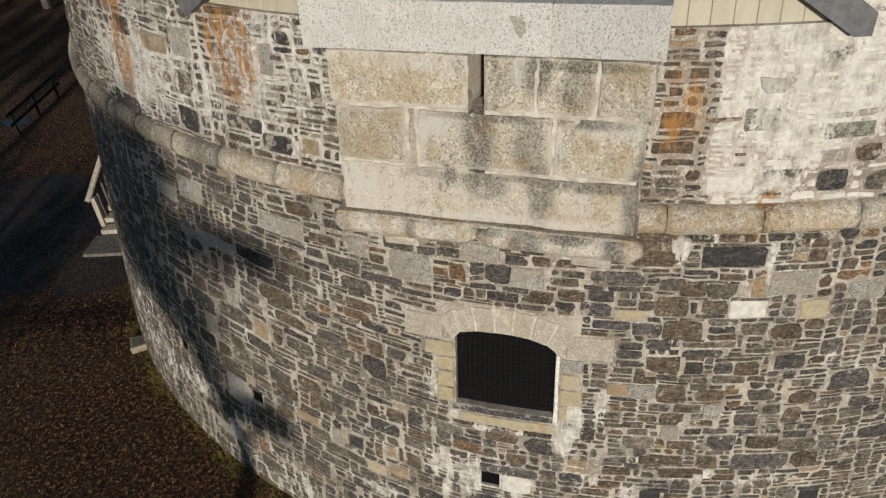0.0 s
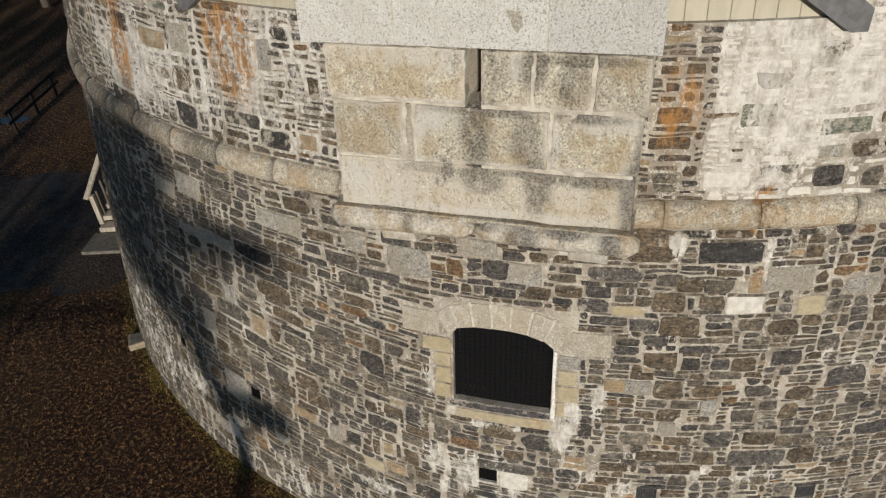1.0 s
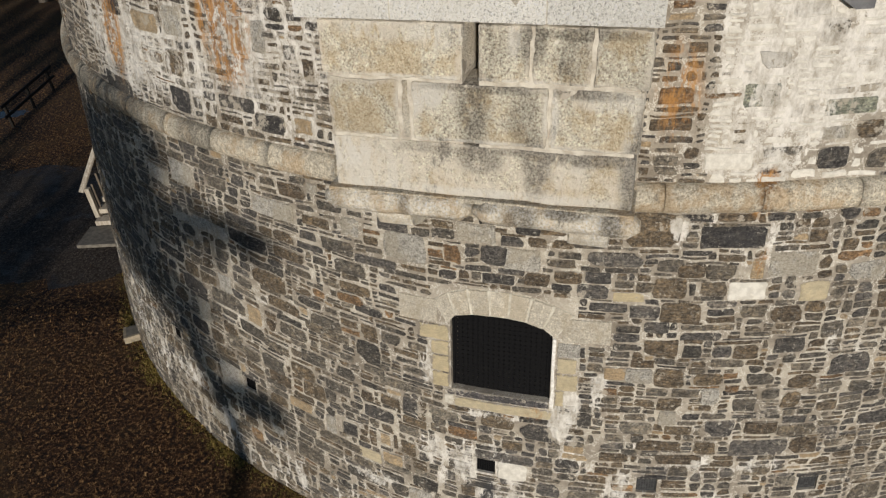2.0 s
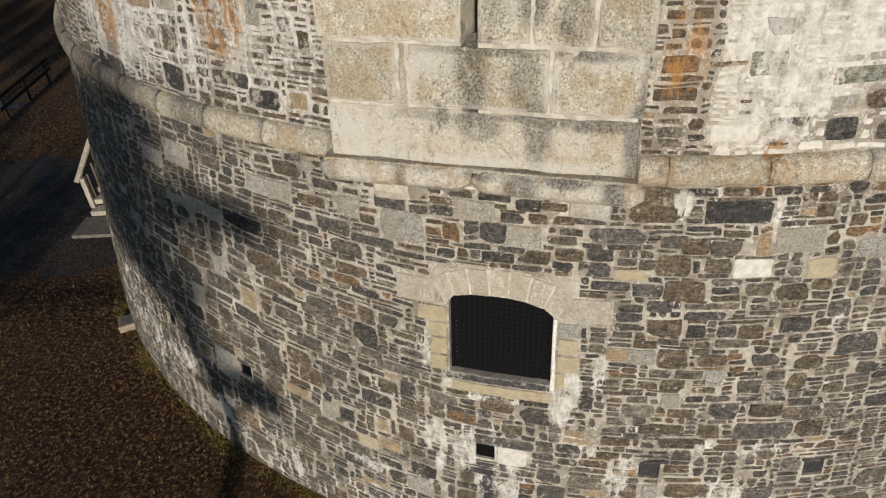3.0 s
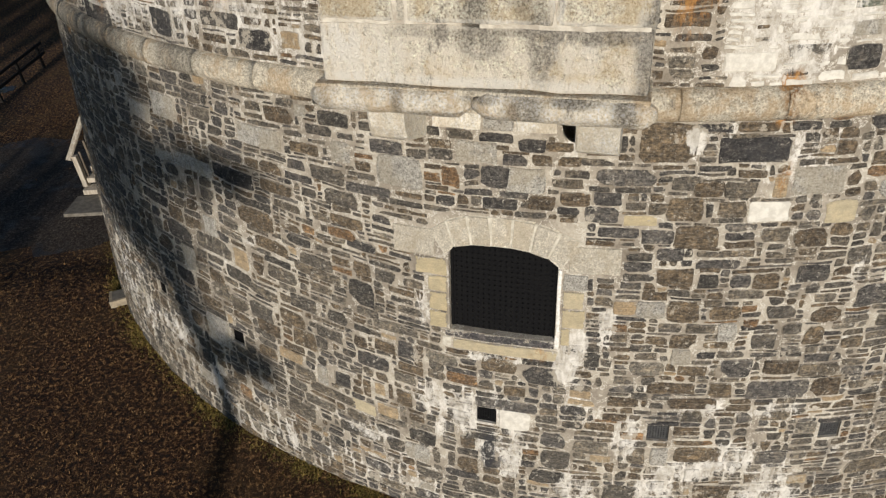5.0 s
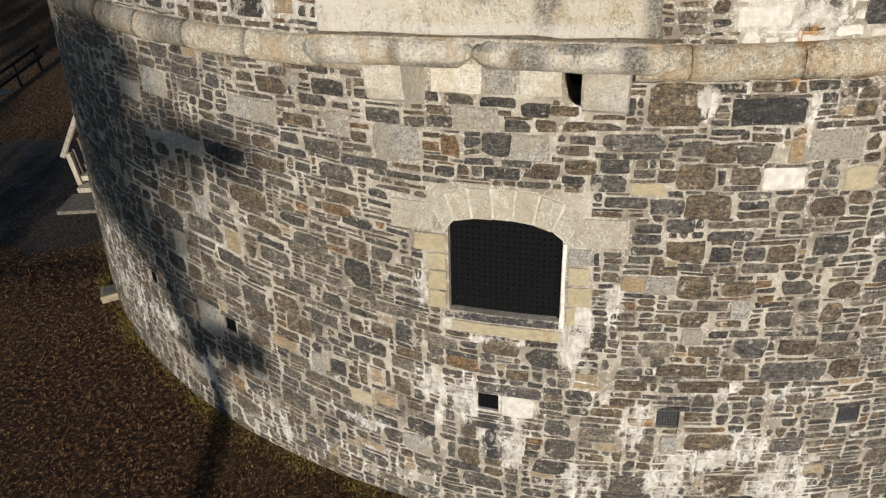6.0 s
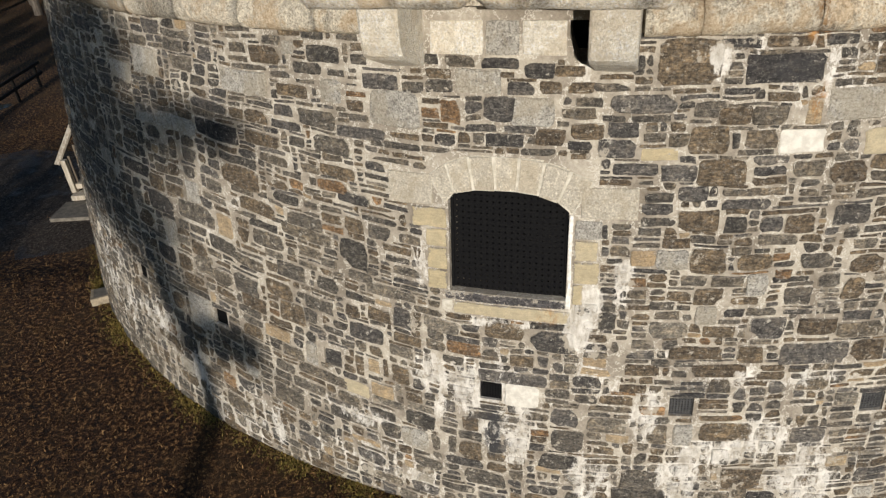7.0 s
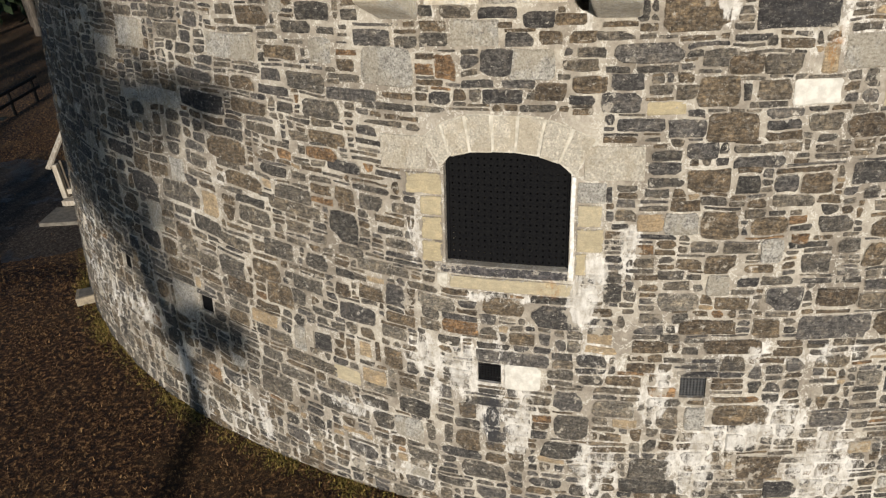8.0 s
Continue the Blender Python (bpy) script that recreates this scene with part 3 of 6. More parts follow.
            if run * CELL_S > 0.07 and high * CELL_Z > 0.02 and run * CELL_S > 0.6 * high * CELL_Z:
                out.append((s0 + i * CELL_S, s0 + (i + run) * CELL_S, z0 + j * CELL_Z, z0 + (j + high) * CELL_Z, "W" if z0 > 5.3 and -1.05 < s0 + i * CELL_S < 0.5 else rng.choice("SSSSSSSSSSSSSSSSSSSSSSNNNNNNNNNBBBBBBBBBBBTR"), 0))
            i += run
    return out


def near_fixed(s, z, fixed):
    """0 at what must stay in place, 1 a little way off."""
    f = 1.0
    for a, b, c, d in fixed:
        f = min(f, max(a - s, s - b, c - z, z - d, 0.0) / 0.3)
    return f


def warp(s, z, f):
    """Lets the courses wander a little."""
    a = noise.noise_vector(Vector((s * 1.1, z * 1.3, 7.0)))
    b = noise.noise_vector(Vector((s * 4.5, z * 6.0, 2.0)))
    return s + f * (0.022 * a.x + 0.026 * b.x), z + bed(s, z) + f * (0.026 * a.y + 0.024 * b.y)


def stone_outline(w, h, special, rng):
    """The corners of one stone's face, in metres: a leaning four-sided shape with some corners knocked off."""
    small = min(w, h)
    loose = 0.04 if special == 2 else 0.05 if special == 1 else 0.10
    lean = 0.0 if special == 2 else rng.uniform(-0.3, 0.3) * small * (0.35 if special else 0.9)
    corners = []
    for x, y, dx, dy in ((0, 0, 1, 1), (w, 0, -1, 1), (w, h, -1, -1), (0, h, 1, -1)):
        shift = lean if (dy < 0) == (dx > 0) else -lean
        corners.append((x + dx * (max(0.0, shift * dx) + rng.uniform(0, loose) * small), y + dy * rng.uniform(0, loose) * small))
    ring = []
    for k, c in enumerate(corners):
        p, q = corners[k - 1], corners[(k + 1) % 4]
        knock = rng.uniform(0.05, 0.12) if special == 2 else rng.choice((0.04, 0.07, 0.10, 0.14, 0.26) if special else (0.05, 0.09, 0.14, 0.2, 0.32)) * rng.uniform(0.8, 1.2)
        for other in (p, q):
            d = math.hypot(other[0] - c[0], other[1] - c[1]) + 1e-6
            f = min(0.45, knock * small * rng.uniform(0.6, 1.7) / d)
            ring.append((c[0] + (other[0] - c[0]) * f, c[1] + (other[1] - c[1]) * f))
    fine = []
    for k, (x, y) in enumerate(ring):
        qx, qy = ring[(k + 1) % len(ring)]
        d = math.hypot(qx - x, qy - y)
        n = max(1, min(6, round(d / 0.055)))
        bow = rng.uniform(-0.05, 0.06) * small if n > 1 else 0.0
        for i in range(n):
            f = i / n
            b = bow * 4 * f * (1 - f)
            fine.append((x + (qx - x) * f + (qy - y) / (d + 1e-6) * b, y + (qy - y) * f - (qx - x) / (d + 1e-6) * b))
    return fine


def stone_shape(rect, rng, fixed, fine=True, wide=0.0):
    """Vertices, faces and rim values of one rough stone, bedded in the mortar and slightly proud."""
    a, b, c, d, kind, special = rect
    joint = ((-0.004 if a > -4.0 else 0.005) if special else rng.uniform(0.0, 0.005)) + wide
    joint = min(joint, 0.2 * min(b - a, d - c))
    a, b, c, d = a + joint, b - joint, c + joint, d - joint
    w, h = b - a, d - c
    free = near_fixed((a + b) / 2, (c + d) / 2 + bed((a + b) / 2, (c + d) / 2), fixed) * (0.4 if special else 1.0)
    proud = rng.uniform(0.002, 0.013) + (0.007 if min(w, h) > 0.12 else 0.0)
    if a > -0.9 and c > 5.5:
        proud *= 0.3
    tilt, lift = rng.uniform(-0.010, 0.010), rng.uniform(-0.009, 0.009)
    if not fine:
        ring = [(0.1 * w, 0), (0.9 * w, 0), (w, 0.2 * h), (w, 0.8 * h), (0.9 * w, h), (0.1 * w, h), (0, 0.8 * h), (0, 0.2 * h)]
        vs = [on_wall(a + x, c + y, off) for off in (-0.02, proud) for x, y in ring]
        return vs, [(k, (k + 1) % 8, 8 + (k + 1) % 8, 8 + k) for k in range(8)] + [tuple(range(8, 16))], [1.0] * 8 + [0.6] * 8
    ring = []
    for x, y in stone_outline(w, h, special, rng):
        n = noise.noise_vector(Vector(((a + x) * 19, (c + y) * 19, 5.0)))
        s, z = warp(a + x + 0.007 * n.x, c + y + 0.006 * n.y, free)
        ring.append((s, z))
    m = len(ring)
    ms, mz = sum(p[0] for p in ring) / m, sum(p[1] for p in ring) / m

    def face(f, bumps):
        out = []
        for s, z in ring:
            x, y = ms + (s - ms) * f[0], mz + (z - mz) * f[1]
            off = proud + tilt * (x - ms) / w + lift * (y - mz) / h
            if bumps:
                off += bumps * noise.noise(Vector((x * 13, y * 13, 8.0)))
            out.append(on_wall(x, y, off))
        return out

    near = (1 - min(0.5, 0.024 / w), 1 - min(0.5, 0.024 / h))
    vs = [on_wall(s, z, -0.02) for s, z in ring] + [on_wall(s, z, proud - 0.007) for s, z in ring] + face(near, 0.004)
    rim = [1.0] * (2 * m) + [0.45] * m
    rings = 3
    if min(w, h) > 0.07:
        vs += face((0.55 * near[0], 0.55 * near[1]), 0.010)
        rim += [0.12] * m
        rings = 4
    fs = []
    for r in range(rings - 1):
        fs += [(r * m + k, r * m + (k + 1) % m, (r + 1) * m + (k + 1) % m, (r + 1) * m + k) for k in range(m)]
    vs.append(on_wall(ms, mz, proud + rng.uniform(-0.003, 0.008)))
    rim.append(0.0)
    fs += [((rings - 1) * m + k, (rings - 1) * m + (k + 1) % m, rings * m) for k in range(m)]
    return vs, fs, rim


def rubble(wall, rects, middle, fixed, rng, near, label, wide=0.0):
    """The stones of a wall: the 300 nearest to the middle as pieces, the rest joined."""
    rects.sort(key=lambda r: math.hypot((r[0] + r[1]) / 2 - middle[0], 1.3 * ((r[2] + r[3]) / 2 - middle[1])))
    vs, fs, ms, rims = [], [], [], []
    for i, rect in enumerate(rects):
        if rect[1] - rect[0] < 0.03:
            continue
        fine = near[0] < rect[0] < near[1]
        v, f, rim = stone_shape(rect, rng, fixed, fine, wide)
        if i < 300:
            mesh_object("stone", v, f, MATERIALS[rect[4]], wall, "", rim)
            continue
        base = len(vs)
        vs += v
        rims += rim
        fs += [tuple(base + k for k in q) for q in f]
        ms += [KINDS.index(rect[4])] * len(f)
    ob = mesh_object("rubble", vs, fs, None, wall, label, rims)
    for k in KINDS:
        ob.data.materials.append(MATERIALS[k])
    ob.data.polygons.foreach_set("material_index", ms)
    tagged(ob, kind="stuff")
    return ob


STONES_ROLL_LEFT = [
    (-5.56, 5.13, 0.35, 0.11, "S"), (-5.25, 5.14, 0.23, 0.06, "S"), (-5.69, 5.04, 0.29, 0.06, "S"), (-5.43, 5.05, 0.22, 0.06, "S"), (-5.16, 5.03, 0.27, 0.11, "S"),
    (-4.93, 5.11, 0.29, 0.08, "B"), (-4.66, 5.10, 0.27, 0.09, "S"), (-4.49, 5.11, 0.07, 0.09, "B"), (-4.30, 5.11, 0.23, 0.08, "S"), (-5.60, 4.94, 0.23, 0.11, "S"),
    (-5.84, 4.91, 0.12, 0.09, "B"), (-4.95, 4.98, 0.15, 0.13, "G"), (-5.24, 4.89, 0.42, 0.18, "B"), (-5.61, 4.83, 0.28, 0.08, "S"), (-4.56, 4.94, 0.39, 0.17, "S"),
    (-4.19, 4.92, 0.18, 0.11, "S"), (-5.57, 4.61, 0.63, 0.28, "G"), (-5.08, 4.73, 0.25, 0.08, "S"), (-4.75, 4.81, 0.33, 0.13, "S"), (-4.44, 4.79, 0.20, 0.08, "S"),
]
STONES_ROLL_LEFT_B = [
    (-4.26, 4.82, 0.11, 0.06, "S"), (-4.26, 4.76, 0.11, 0.04, "S"), (-5.17, 4.66, 0.13, 0.05, "S"), (-4.79, 4.69, 0.23, 0.06, "S"), (-4.96, 4.59, 0.40, 0.15, "B"),
    (-4.51, 4.62, 0.23, 0.23, "G"), (-4.69, 4.60, 0.07, 0.09, "S"), (-4.28, 4.70, 0.13, 0.03, "S"), (-4.24, 4.62, 0.23, 0.07, "R"), (-4.26, 4.51, 0.20, 0.13, "B"),
    (-4.23, 4.40, 0.22, 0.09, "S"), (-3.98, 4.74, 0.37, 0.15, "N"), (-5.18, 4.54, 0.10, 0.11, "S"), (-5.70, 4.44, 0.23, 0.07, "S"), (-5.39, 4.42, 0.35, 0.07, "S"),
    (-5.72, 4.29, 0.22, 0.14, "B"), (-5.45, 4.29, 0.33, 0.17, "B"), (-5.09, 4.39, 0.26, 0.15, "N"), (-4.82, 4.48, 0.22, 0.06, "S"), (-4.70, 4.35, 0.47, 0.21, "S"),
]
STONES_ROLL_LEFT_C = [
    (-5.08, 4.25, 0.38, 0.12, "N"), (-4.22, 4.26, 0.52, 0.13, "N"), (-3.86, 4.50, 0.50, 0.35, "G"), (-3.77, 4.27, 0.30, 0.06, "B"), (-5.40, 4.07, 0.47, 0.18, "B"),
    (-4.96, 4.10, 0.21, 0.14, "S"), (-4.55, 4.12, 0.43, 0.21, "S"), (-3.67, 4.71, 0.21, 0.10, "S"), (-3.42, 4.73, 0.26, 0.11, "S"), (-3.49, 4.95, 0.14, 0.09, "S"),
    (-3.50, 4.60, 0.16, 0.05, "B"), (-3.51, 4.50, 0.17, 0.09, "R"), (-3.33, 4.52, 0.20, 0.21, "R"), (-3.47, 4.39, 0.24, 0.05, "B"), (-3.38, 4.27, 0.19, 0.10, "D"),
    (-3.64, 4.85, 0.11, 0.05, "B"),
]
STONES_OVER_WINDOW = [
    (-3.23, 4.94, 0.27, 0.09, "S"), (-2.88, 4.93, 0.32, 0.08, "D"), (-3.07, 4.78, 0.41, 0.21, "G"), (-2.82, 4.84, 0.13, 0.04, "B"), (-2.55, 4.88, 0.26, 0.12, "N"),
    (-2.30, 4.87, 0.26, 0.09, "B"), (-2.70, 4.73, 0.24, 0.11, "N"), (-2.45, 4.74, 0.19, 0.10, "B"), (-2.20, 4.74, 0.23, 0.10, "B"), (-1.95, 4.75, 0.31, 0.07, "S"),
    (-2.89, 4.55, 0.29, 0.20, "N"), (-2.60, 4.54, 0.36, 0.23, "G"), (-2.13, 4.63, 0.23, 0.08, "S"), (-2.21, 4.54, 0.30, 0.09, "S"), (-1.69, 4.62, 0.53, 0.14, "N"),
    (-1.92, 4.50, 0.18, 0.04, "S"), (-1.62, 4.50, 0.32, 0.05, "S"), (-2.13, 4.39, 0.27, 0.13, "B"), (-1.84, 4.41, 0.26, 0.13, "N"), (-2.44, 4.33, 0.25, 0.13, "B"),
]
STONES_OVER_WINDOW_B = [
    (-3.05, 4.39, 0.28, 0.06, "N"), (-2.71, 4.39, 0.27, 0.06, "N"), (-2.84, 4.29, 0.34, 0.11, "N"), (-2.60, 4.30, 0.07, 0.05, "S"), (-1.61, 4.42, 0.10, 0.05, "S"),
    (-2.34, 4.45, 0.11, 0.04, "S"), (-1.58, 4.34, 0.19, 0.08, "S"), (-1.75, 4.92, 0.09, 0.15, "S"), (-1.92, 4.83, 0.27, 0.04, "B"), (-1.36, 4.93, 0.52, 0.34, "B"),
]
STONES_ROLL_RIGHT = [
    (-0.99, 5.06, 0.30, 0.08, "D"), (-0.62, 5.07, 0.36, 0.09, "B"), (-0.22, 5.06, 0.26, 0.08, "D"), (0.06, 5.06, 0.18, 0.05, "S"), (-0.62, 4.86, 0.60, 0.22, "D"),
    (-1.01, 4.96, 0.13, 0.04, "S"), (-1.00, 4.89, 0.10, 0.05, "S"), (-1.00, 4.83, 0.12, 0.04, "S"), (-0.17, 4.89, 0.14, 0.04, "S"), (-0.17, 4.84, 0.15, 0.04, "S"),
    (-0.12, 4.74, 0.23, 0.06, "S"), (0.15, 4.74, 0.27, 0.05, "B"), (0.15, 4.86, 0.18, 0.13, "B"), (-0.93, 4.70, 0.28, 0.05, "D"), (-0.61, 4.65, 0.25, 0.07, "B"),
    (-0.79, 4.67, 0.08, 0.07, "S"), (-1.34, 4.71, 0.27, 0.04, "B"), (-1.34, 4.60, 0.14, 0.05, "S"), (-1.16, 4.56, 0.27, 0.12, "S"), (-0.96, 4.51, 0.27, 0.14, "B"),
]
STONES_ROLL_RIGHT_B = [
    (-0.69, 4.51, 0.27, 0.14, "S"), (-0.35, 4.54, 0.11, 0.22, "T"), (-0.02, 4.57, 0.46, 0.25, "G"), (-0.41, 4.29, 0.35, 0.20, "W"), (-1.14, 4.32, 0.32, 0.24, "B"),
    (-0.73, 4.32, 0.26, 0.15, "S"), (-1.38, 4.32, 0.17, 0.11, "S"), (-0.90, 4.41, 0.18, 0.03, "S"), (-0.93, 4.31, 0.06, 0.13, "S"), (0.23, 4.26, 0.28, 0.21, "O"),
]
STONES_LEFT = [
    (-5.78, 3.62, 0.56, 0.25, "B"), (-5.28, 3.88, 0.38, 0.12, "S"), (-4.82, 3.85, 0.25, 0.12, "S"), (-5.06, 3.76, 0.24, 0.07, "S"), (-4.50, 3.86, 0.42, 0.14, "B"),
    (-4.37, 3.96, 0.12, 0.05, "S"), (-3.94, 4.04, 0.43, 0.07, "S"), (-3.87, 4.18, 0.53, 0.09, "S"), (-4.07, 3.86, 0.27, 0.07, "S"), (-4.07, 3.79, 0.25, 0.05, "S"),
    (-3.74, 4.09, 0.33, 0.05, "B"), (-3.47, 4.17, 0.28, 0.06, "S"), (-4.80, 3.73, 0.11, 0.10, "S"), (-4.57, 3.71, 0.36, 0.13, "R"), (-4.80, 3.61, 0.21, 0.05, "S"),
    (-4.34, 3.62, 0.36, 0.13, "N"), (-4.70, 3.56, 0.25, 0.06, "B"), (-4.08, 3.70, 0.37, 0.05, "S"), (-3.89, 3.58, 0.27, 0.07, "N"), (-5.58, 3.32, 0.51, 0.16, "B"),
]
STONES_LEFT_B = [
    (-4.87, 3.47, 0.19, 0.10, "S"), (-4.47, 3.52, 0.23, 0.05, "S"), (-5.17, 3.49, 0.35, 0.12, "S"), (-4.95, 3.28, 0.46, 0.18, "S"), (-5.29, 3.23, 0.24, 0.09, "S"),
    (-4.62, 3.37, 0.25, 0.11, "B"), (-4.36, 3.34, 0.23, 0.18, "B"), (-4.06, 3.54, 0.31, 0.06, "S"), (-4.08, 3.43, 0.39, 0.07, "S"), (-4.62, 3.26, 0.28, 0.08, "R"),
    (-4.96, 3.14, 0.63, 0.15, "S"), (-4.08, 3.30, 0.25, 0.16, "S"), (-3.76, 3.27, 0.23, 0.09, "S"), (-3.69, 3.37, 0.13, 0.06, "D"), (-5.48, 2.97, 0.44, 0.18, "S"),
    (-6.22, 2.71, 0.45, 0.20, "S"), (-4.40, 3.02, 0.35, 0.33, "S"), (-4.93, 2.94, 0.32, 0.14, "S"), (-3.90, 3.15, 0.32, 0.09, "B"), (-3.90, 3.04, 0.28, 0.09, "S"),
]
STONES_LEFT_C = [
    (-4.70, 2.86, 0.20, 0.10, "S"), (-4.97, 2.78, 0.26, 0.08, "S"), (-5.81, 2.62, 0.46, 0.15, "S"), (-5.47, 2.65, 0.19, 0.12, "S"), (-5.21, 2.65, 0.40, 0.20, "S"),
    (-4.19, 2.86, 0.16, 0.09, "S"), (-5.72, 2.79, 0.40, 0.07, "B"), (-5.53, 3.13, 0.42, 0.11, "S"), (-5.78, 3.21, 0.36, 0.08, "S"), (-5.78, 3.46, 0.35, 0.09, "S"),
]
STONES_RIGHT = [
    (-2.19, 4.27, 0.21, 0.07, "D"), (-1.88, 4.25, 0.33, 0.16, "N"), (-2.18, 4.18, 0.17, 0.05, "B"), (-1.53, 4.20, 0.31, 0.11, "O"), (-1.72, 4.07, 0.38, 0.10, "N"),
    (-1.36, 4.04, 0.31, 0.14, "N"), (-1.01, 4.04, 0.40, 0.22, "B"), (-0.76, 4.21, 0.30, 0.05, "S"), (-1.63, 3.96, 0.14, 0.04, "S"), (-1.88, 3.96, 0.27, 0.05, "B"),
    (-1.23, 3.86, 0.25, 0.13, "N"), (-1.51, 3.83, 0.24, 0.08, "S"), (-1.51, 3.72, 0.27, 0.11, "N"), (-1.07, 3.77, 0.10, 0.06, "D"), (-0.87, 3.87, 0.25, 0.06, "S"),
    (-0.62, 3.87, 0.28, 0.07, "S"), (-0.78, 3.76, 0.41, 0.09, "N"), (-0.46, 3.76, 0.11, 0.03, "B"), (-1.17, 3.62, 0.34, 0.19, "B"), (-0.85, 3.58, 0.20, 0.14, "S"),
]
STONES_RIGHT_B = [
    (-0.55, 3.58, 0.19, 0.14, "N"), (-1.94, 3.51, 0.05, 0.14, "D"), (-1.79, 3.50, 0.16, 0.05, "B"), (-1.56, 3.52, 0.20, 0.07, "S"), (-1.33, 3.41, 0.25, 0.09, "B"),
    (-1.11, 3.45, 0.21, 0.07, "S"), (-0.77, 3.43, 0.15, 0.07, "B"), (-0.48, 3.44, 0.34, 0.10, "S"), (-1.80, 3.33, 0.18, 0.10, "S"), (-1.84, 3.23, 0.14, 0.05, "S"),
    (-1.60, 3.27, 0.21, 0.15, "T"), (-1.35, 3.26, 0.27, 0.18, "G"), (-1.04, 3.25, 0.32, 0.23, "B"), (-0.77, 3.34, 0.17, 0.08, "S"), (-0.60, 3.34, 0.13, 0.04, "S"),
    (-0.64, 3.24, 0.30, 0.14, "B"), (-0.45, 3.34, 0.10, 0.04, "S"), (-0.43, 3.28, 0.15, 0.07, "R"), (-0.32, 3.58, 0.26, 0.16, "B"), (-0.39, 3.11, 0.15, 0.09, "R"),
]
STONES_LOW_LEFT = [
    (-5.41, 2.39, 0.39, 0.21, "B"), (-5.10, 2.40, 0.16, 0.10, "S"), (-4.73, 2.61, 0.29, 0.18, "S"), (-4.33, 2.78, 0.30, 0.12, "S"), (-4.08, 2.68, 0.39, 0.15, "S"),
    (-4.42, 2.54, 0.22, 0.10, "S"), (-4.25, 2.53, 0.16, 0.08, "S"), (-4.08, 2.53, 0.20, 0.07, "T"), (-4.87, 2.34, 0.41, 0.18, "S"), (-5.24, 2.14, 0.38, 0.26, "B"),
    (-5.00, 2.17, 0.21, 0.18, "S"), (-4.45, 2.37, 0.18, 0.16, "B"), (-3.82, 2.65, 0.19, 0.09, "S"), (-4.13, 2.38, 0.28, 0.17, "B"), (-3.88, 2.40, 0.21, 0.23, "N"),
    (-4.30, 2.13, 0.42, 0.20, "N"), (-4.71, 2.06, 0.27, 0.09, "S"), (-3.74, 2.24, 0.11, 0.08, "B"), (-3.83, 2.15, 0.31, 0.11, "B"), (-3.90, 1.99, 0.28, 0.15, "S"),
]
STONES_LOW_LEFT_B = [
    (-4.19, 1.93, 0.18, 0.13, "S"), (-4.54, 1.94, 0.18, 0.09, "S"), (-5.30, 1.62, 0.31, 0.16, "S"), (-5.03, 1.69, 0.16, 0.29, "G"), (-4.41, 1.70, 0.12, 0.26, "B"),
    (-4.24, 1.74, 0.15, 0.18, "T"), (-4.10, 1.74, 0.07, 0.24, "B"), (-3.93, 1.70, 0.22, 0.23, "B"), (-5.44, 1.38, 0.30, 0.15, "S"), (-5.49, 1.24, 0.26, 0.12, "S"),
    (-4.91, 1.43, 0.68, 0.15, "S"), (-5.12, 1.21, 0.46, 0.15, "S"), (-5.43, 0.96, 0.46, 0.27, "S"), (-4.47, 1.39, 0.33, 0.18, "O"), (-4.15, 1.45, 0.27, 0.19, "T"),
    (-3.79, 1.53, 0.19, 0.05, "B"), (-3.79, 1.45, 0.19, 0.11, "B"), (-3.52, 2.15, 0.22, 0.11, "S"), (-3.61, 1.95, 0.08, 0.16, "S"), (-3.23, 2.16, 0.35, 0.14, "R"),
]
STONES_LOW_LEFT_C = [
    (-3.46, 2.39, 0.37, 0.15, "S"), (-3.05, 2.09, 0.35, 0.05, "S"), (-5.05, 1.01, 0.17, 0.10, "S"),
]
STONES_LOW_MIDDLE = [
    (-2.82, 2.42, 0.40, 0.17, "B"), (-2.36, 2.36, 0.44, 0.22, "D"), (-2.65, 2.11, 0.24, 0.12, "B"), (-1.96, 2.17, 0.21, 0.09, "T"), (-2.18, 2.08, 0.13, 0.12, "S"),
    (-2.74, 1.89, 0.69, 0.14, "N"), (-2.29, 1.96, 0.19, 0.07, "D"), (-2.30, 1.77, 0.25, 0.10, "S"), (-2.30, 1.67, 0.23, 0.05, "S"), (-2.02, 1.73, 0.22, 0.10, "S"),
    (-2.07, 2.73, 0.21, 0.06, "N"), (-2.09, 2.66, 0.16, 0.06, "S"), (-1.87, 2.62, 0.16, 0.17, "S"), (-1.63, 3.03, 0.15, 0.08, "R"), (-1.63, 2.91, 0.17, 0.08, "S"),
    (-1.60, 2.78, 0.20, 0.05, "B"), (-1.58, 2.68, 0.17, 0.07, "B"), (-1.58, 2.49, 0.13, 0.05, "S"), (-1.52, 2.39, 0.24, 0.10, "S"), (-1.55, 2.28, 0.27, 0.10, "N"),
]
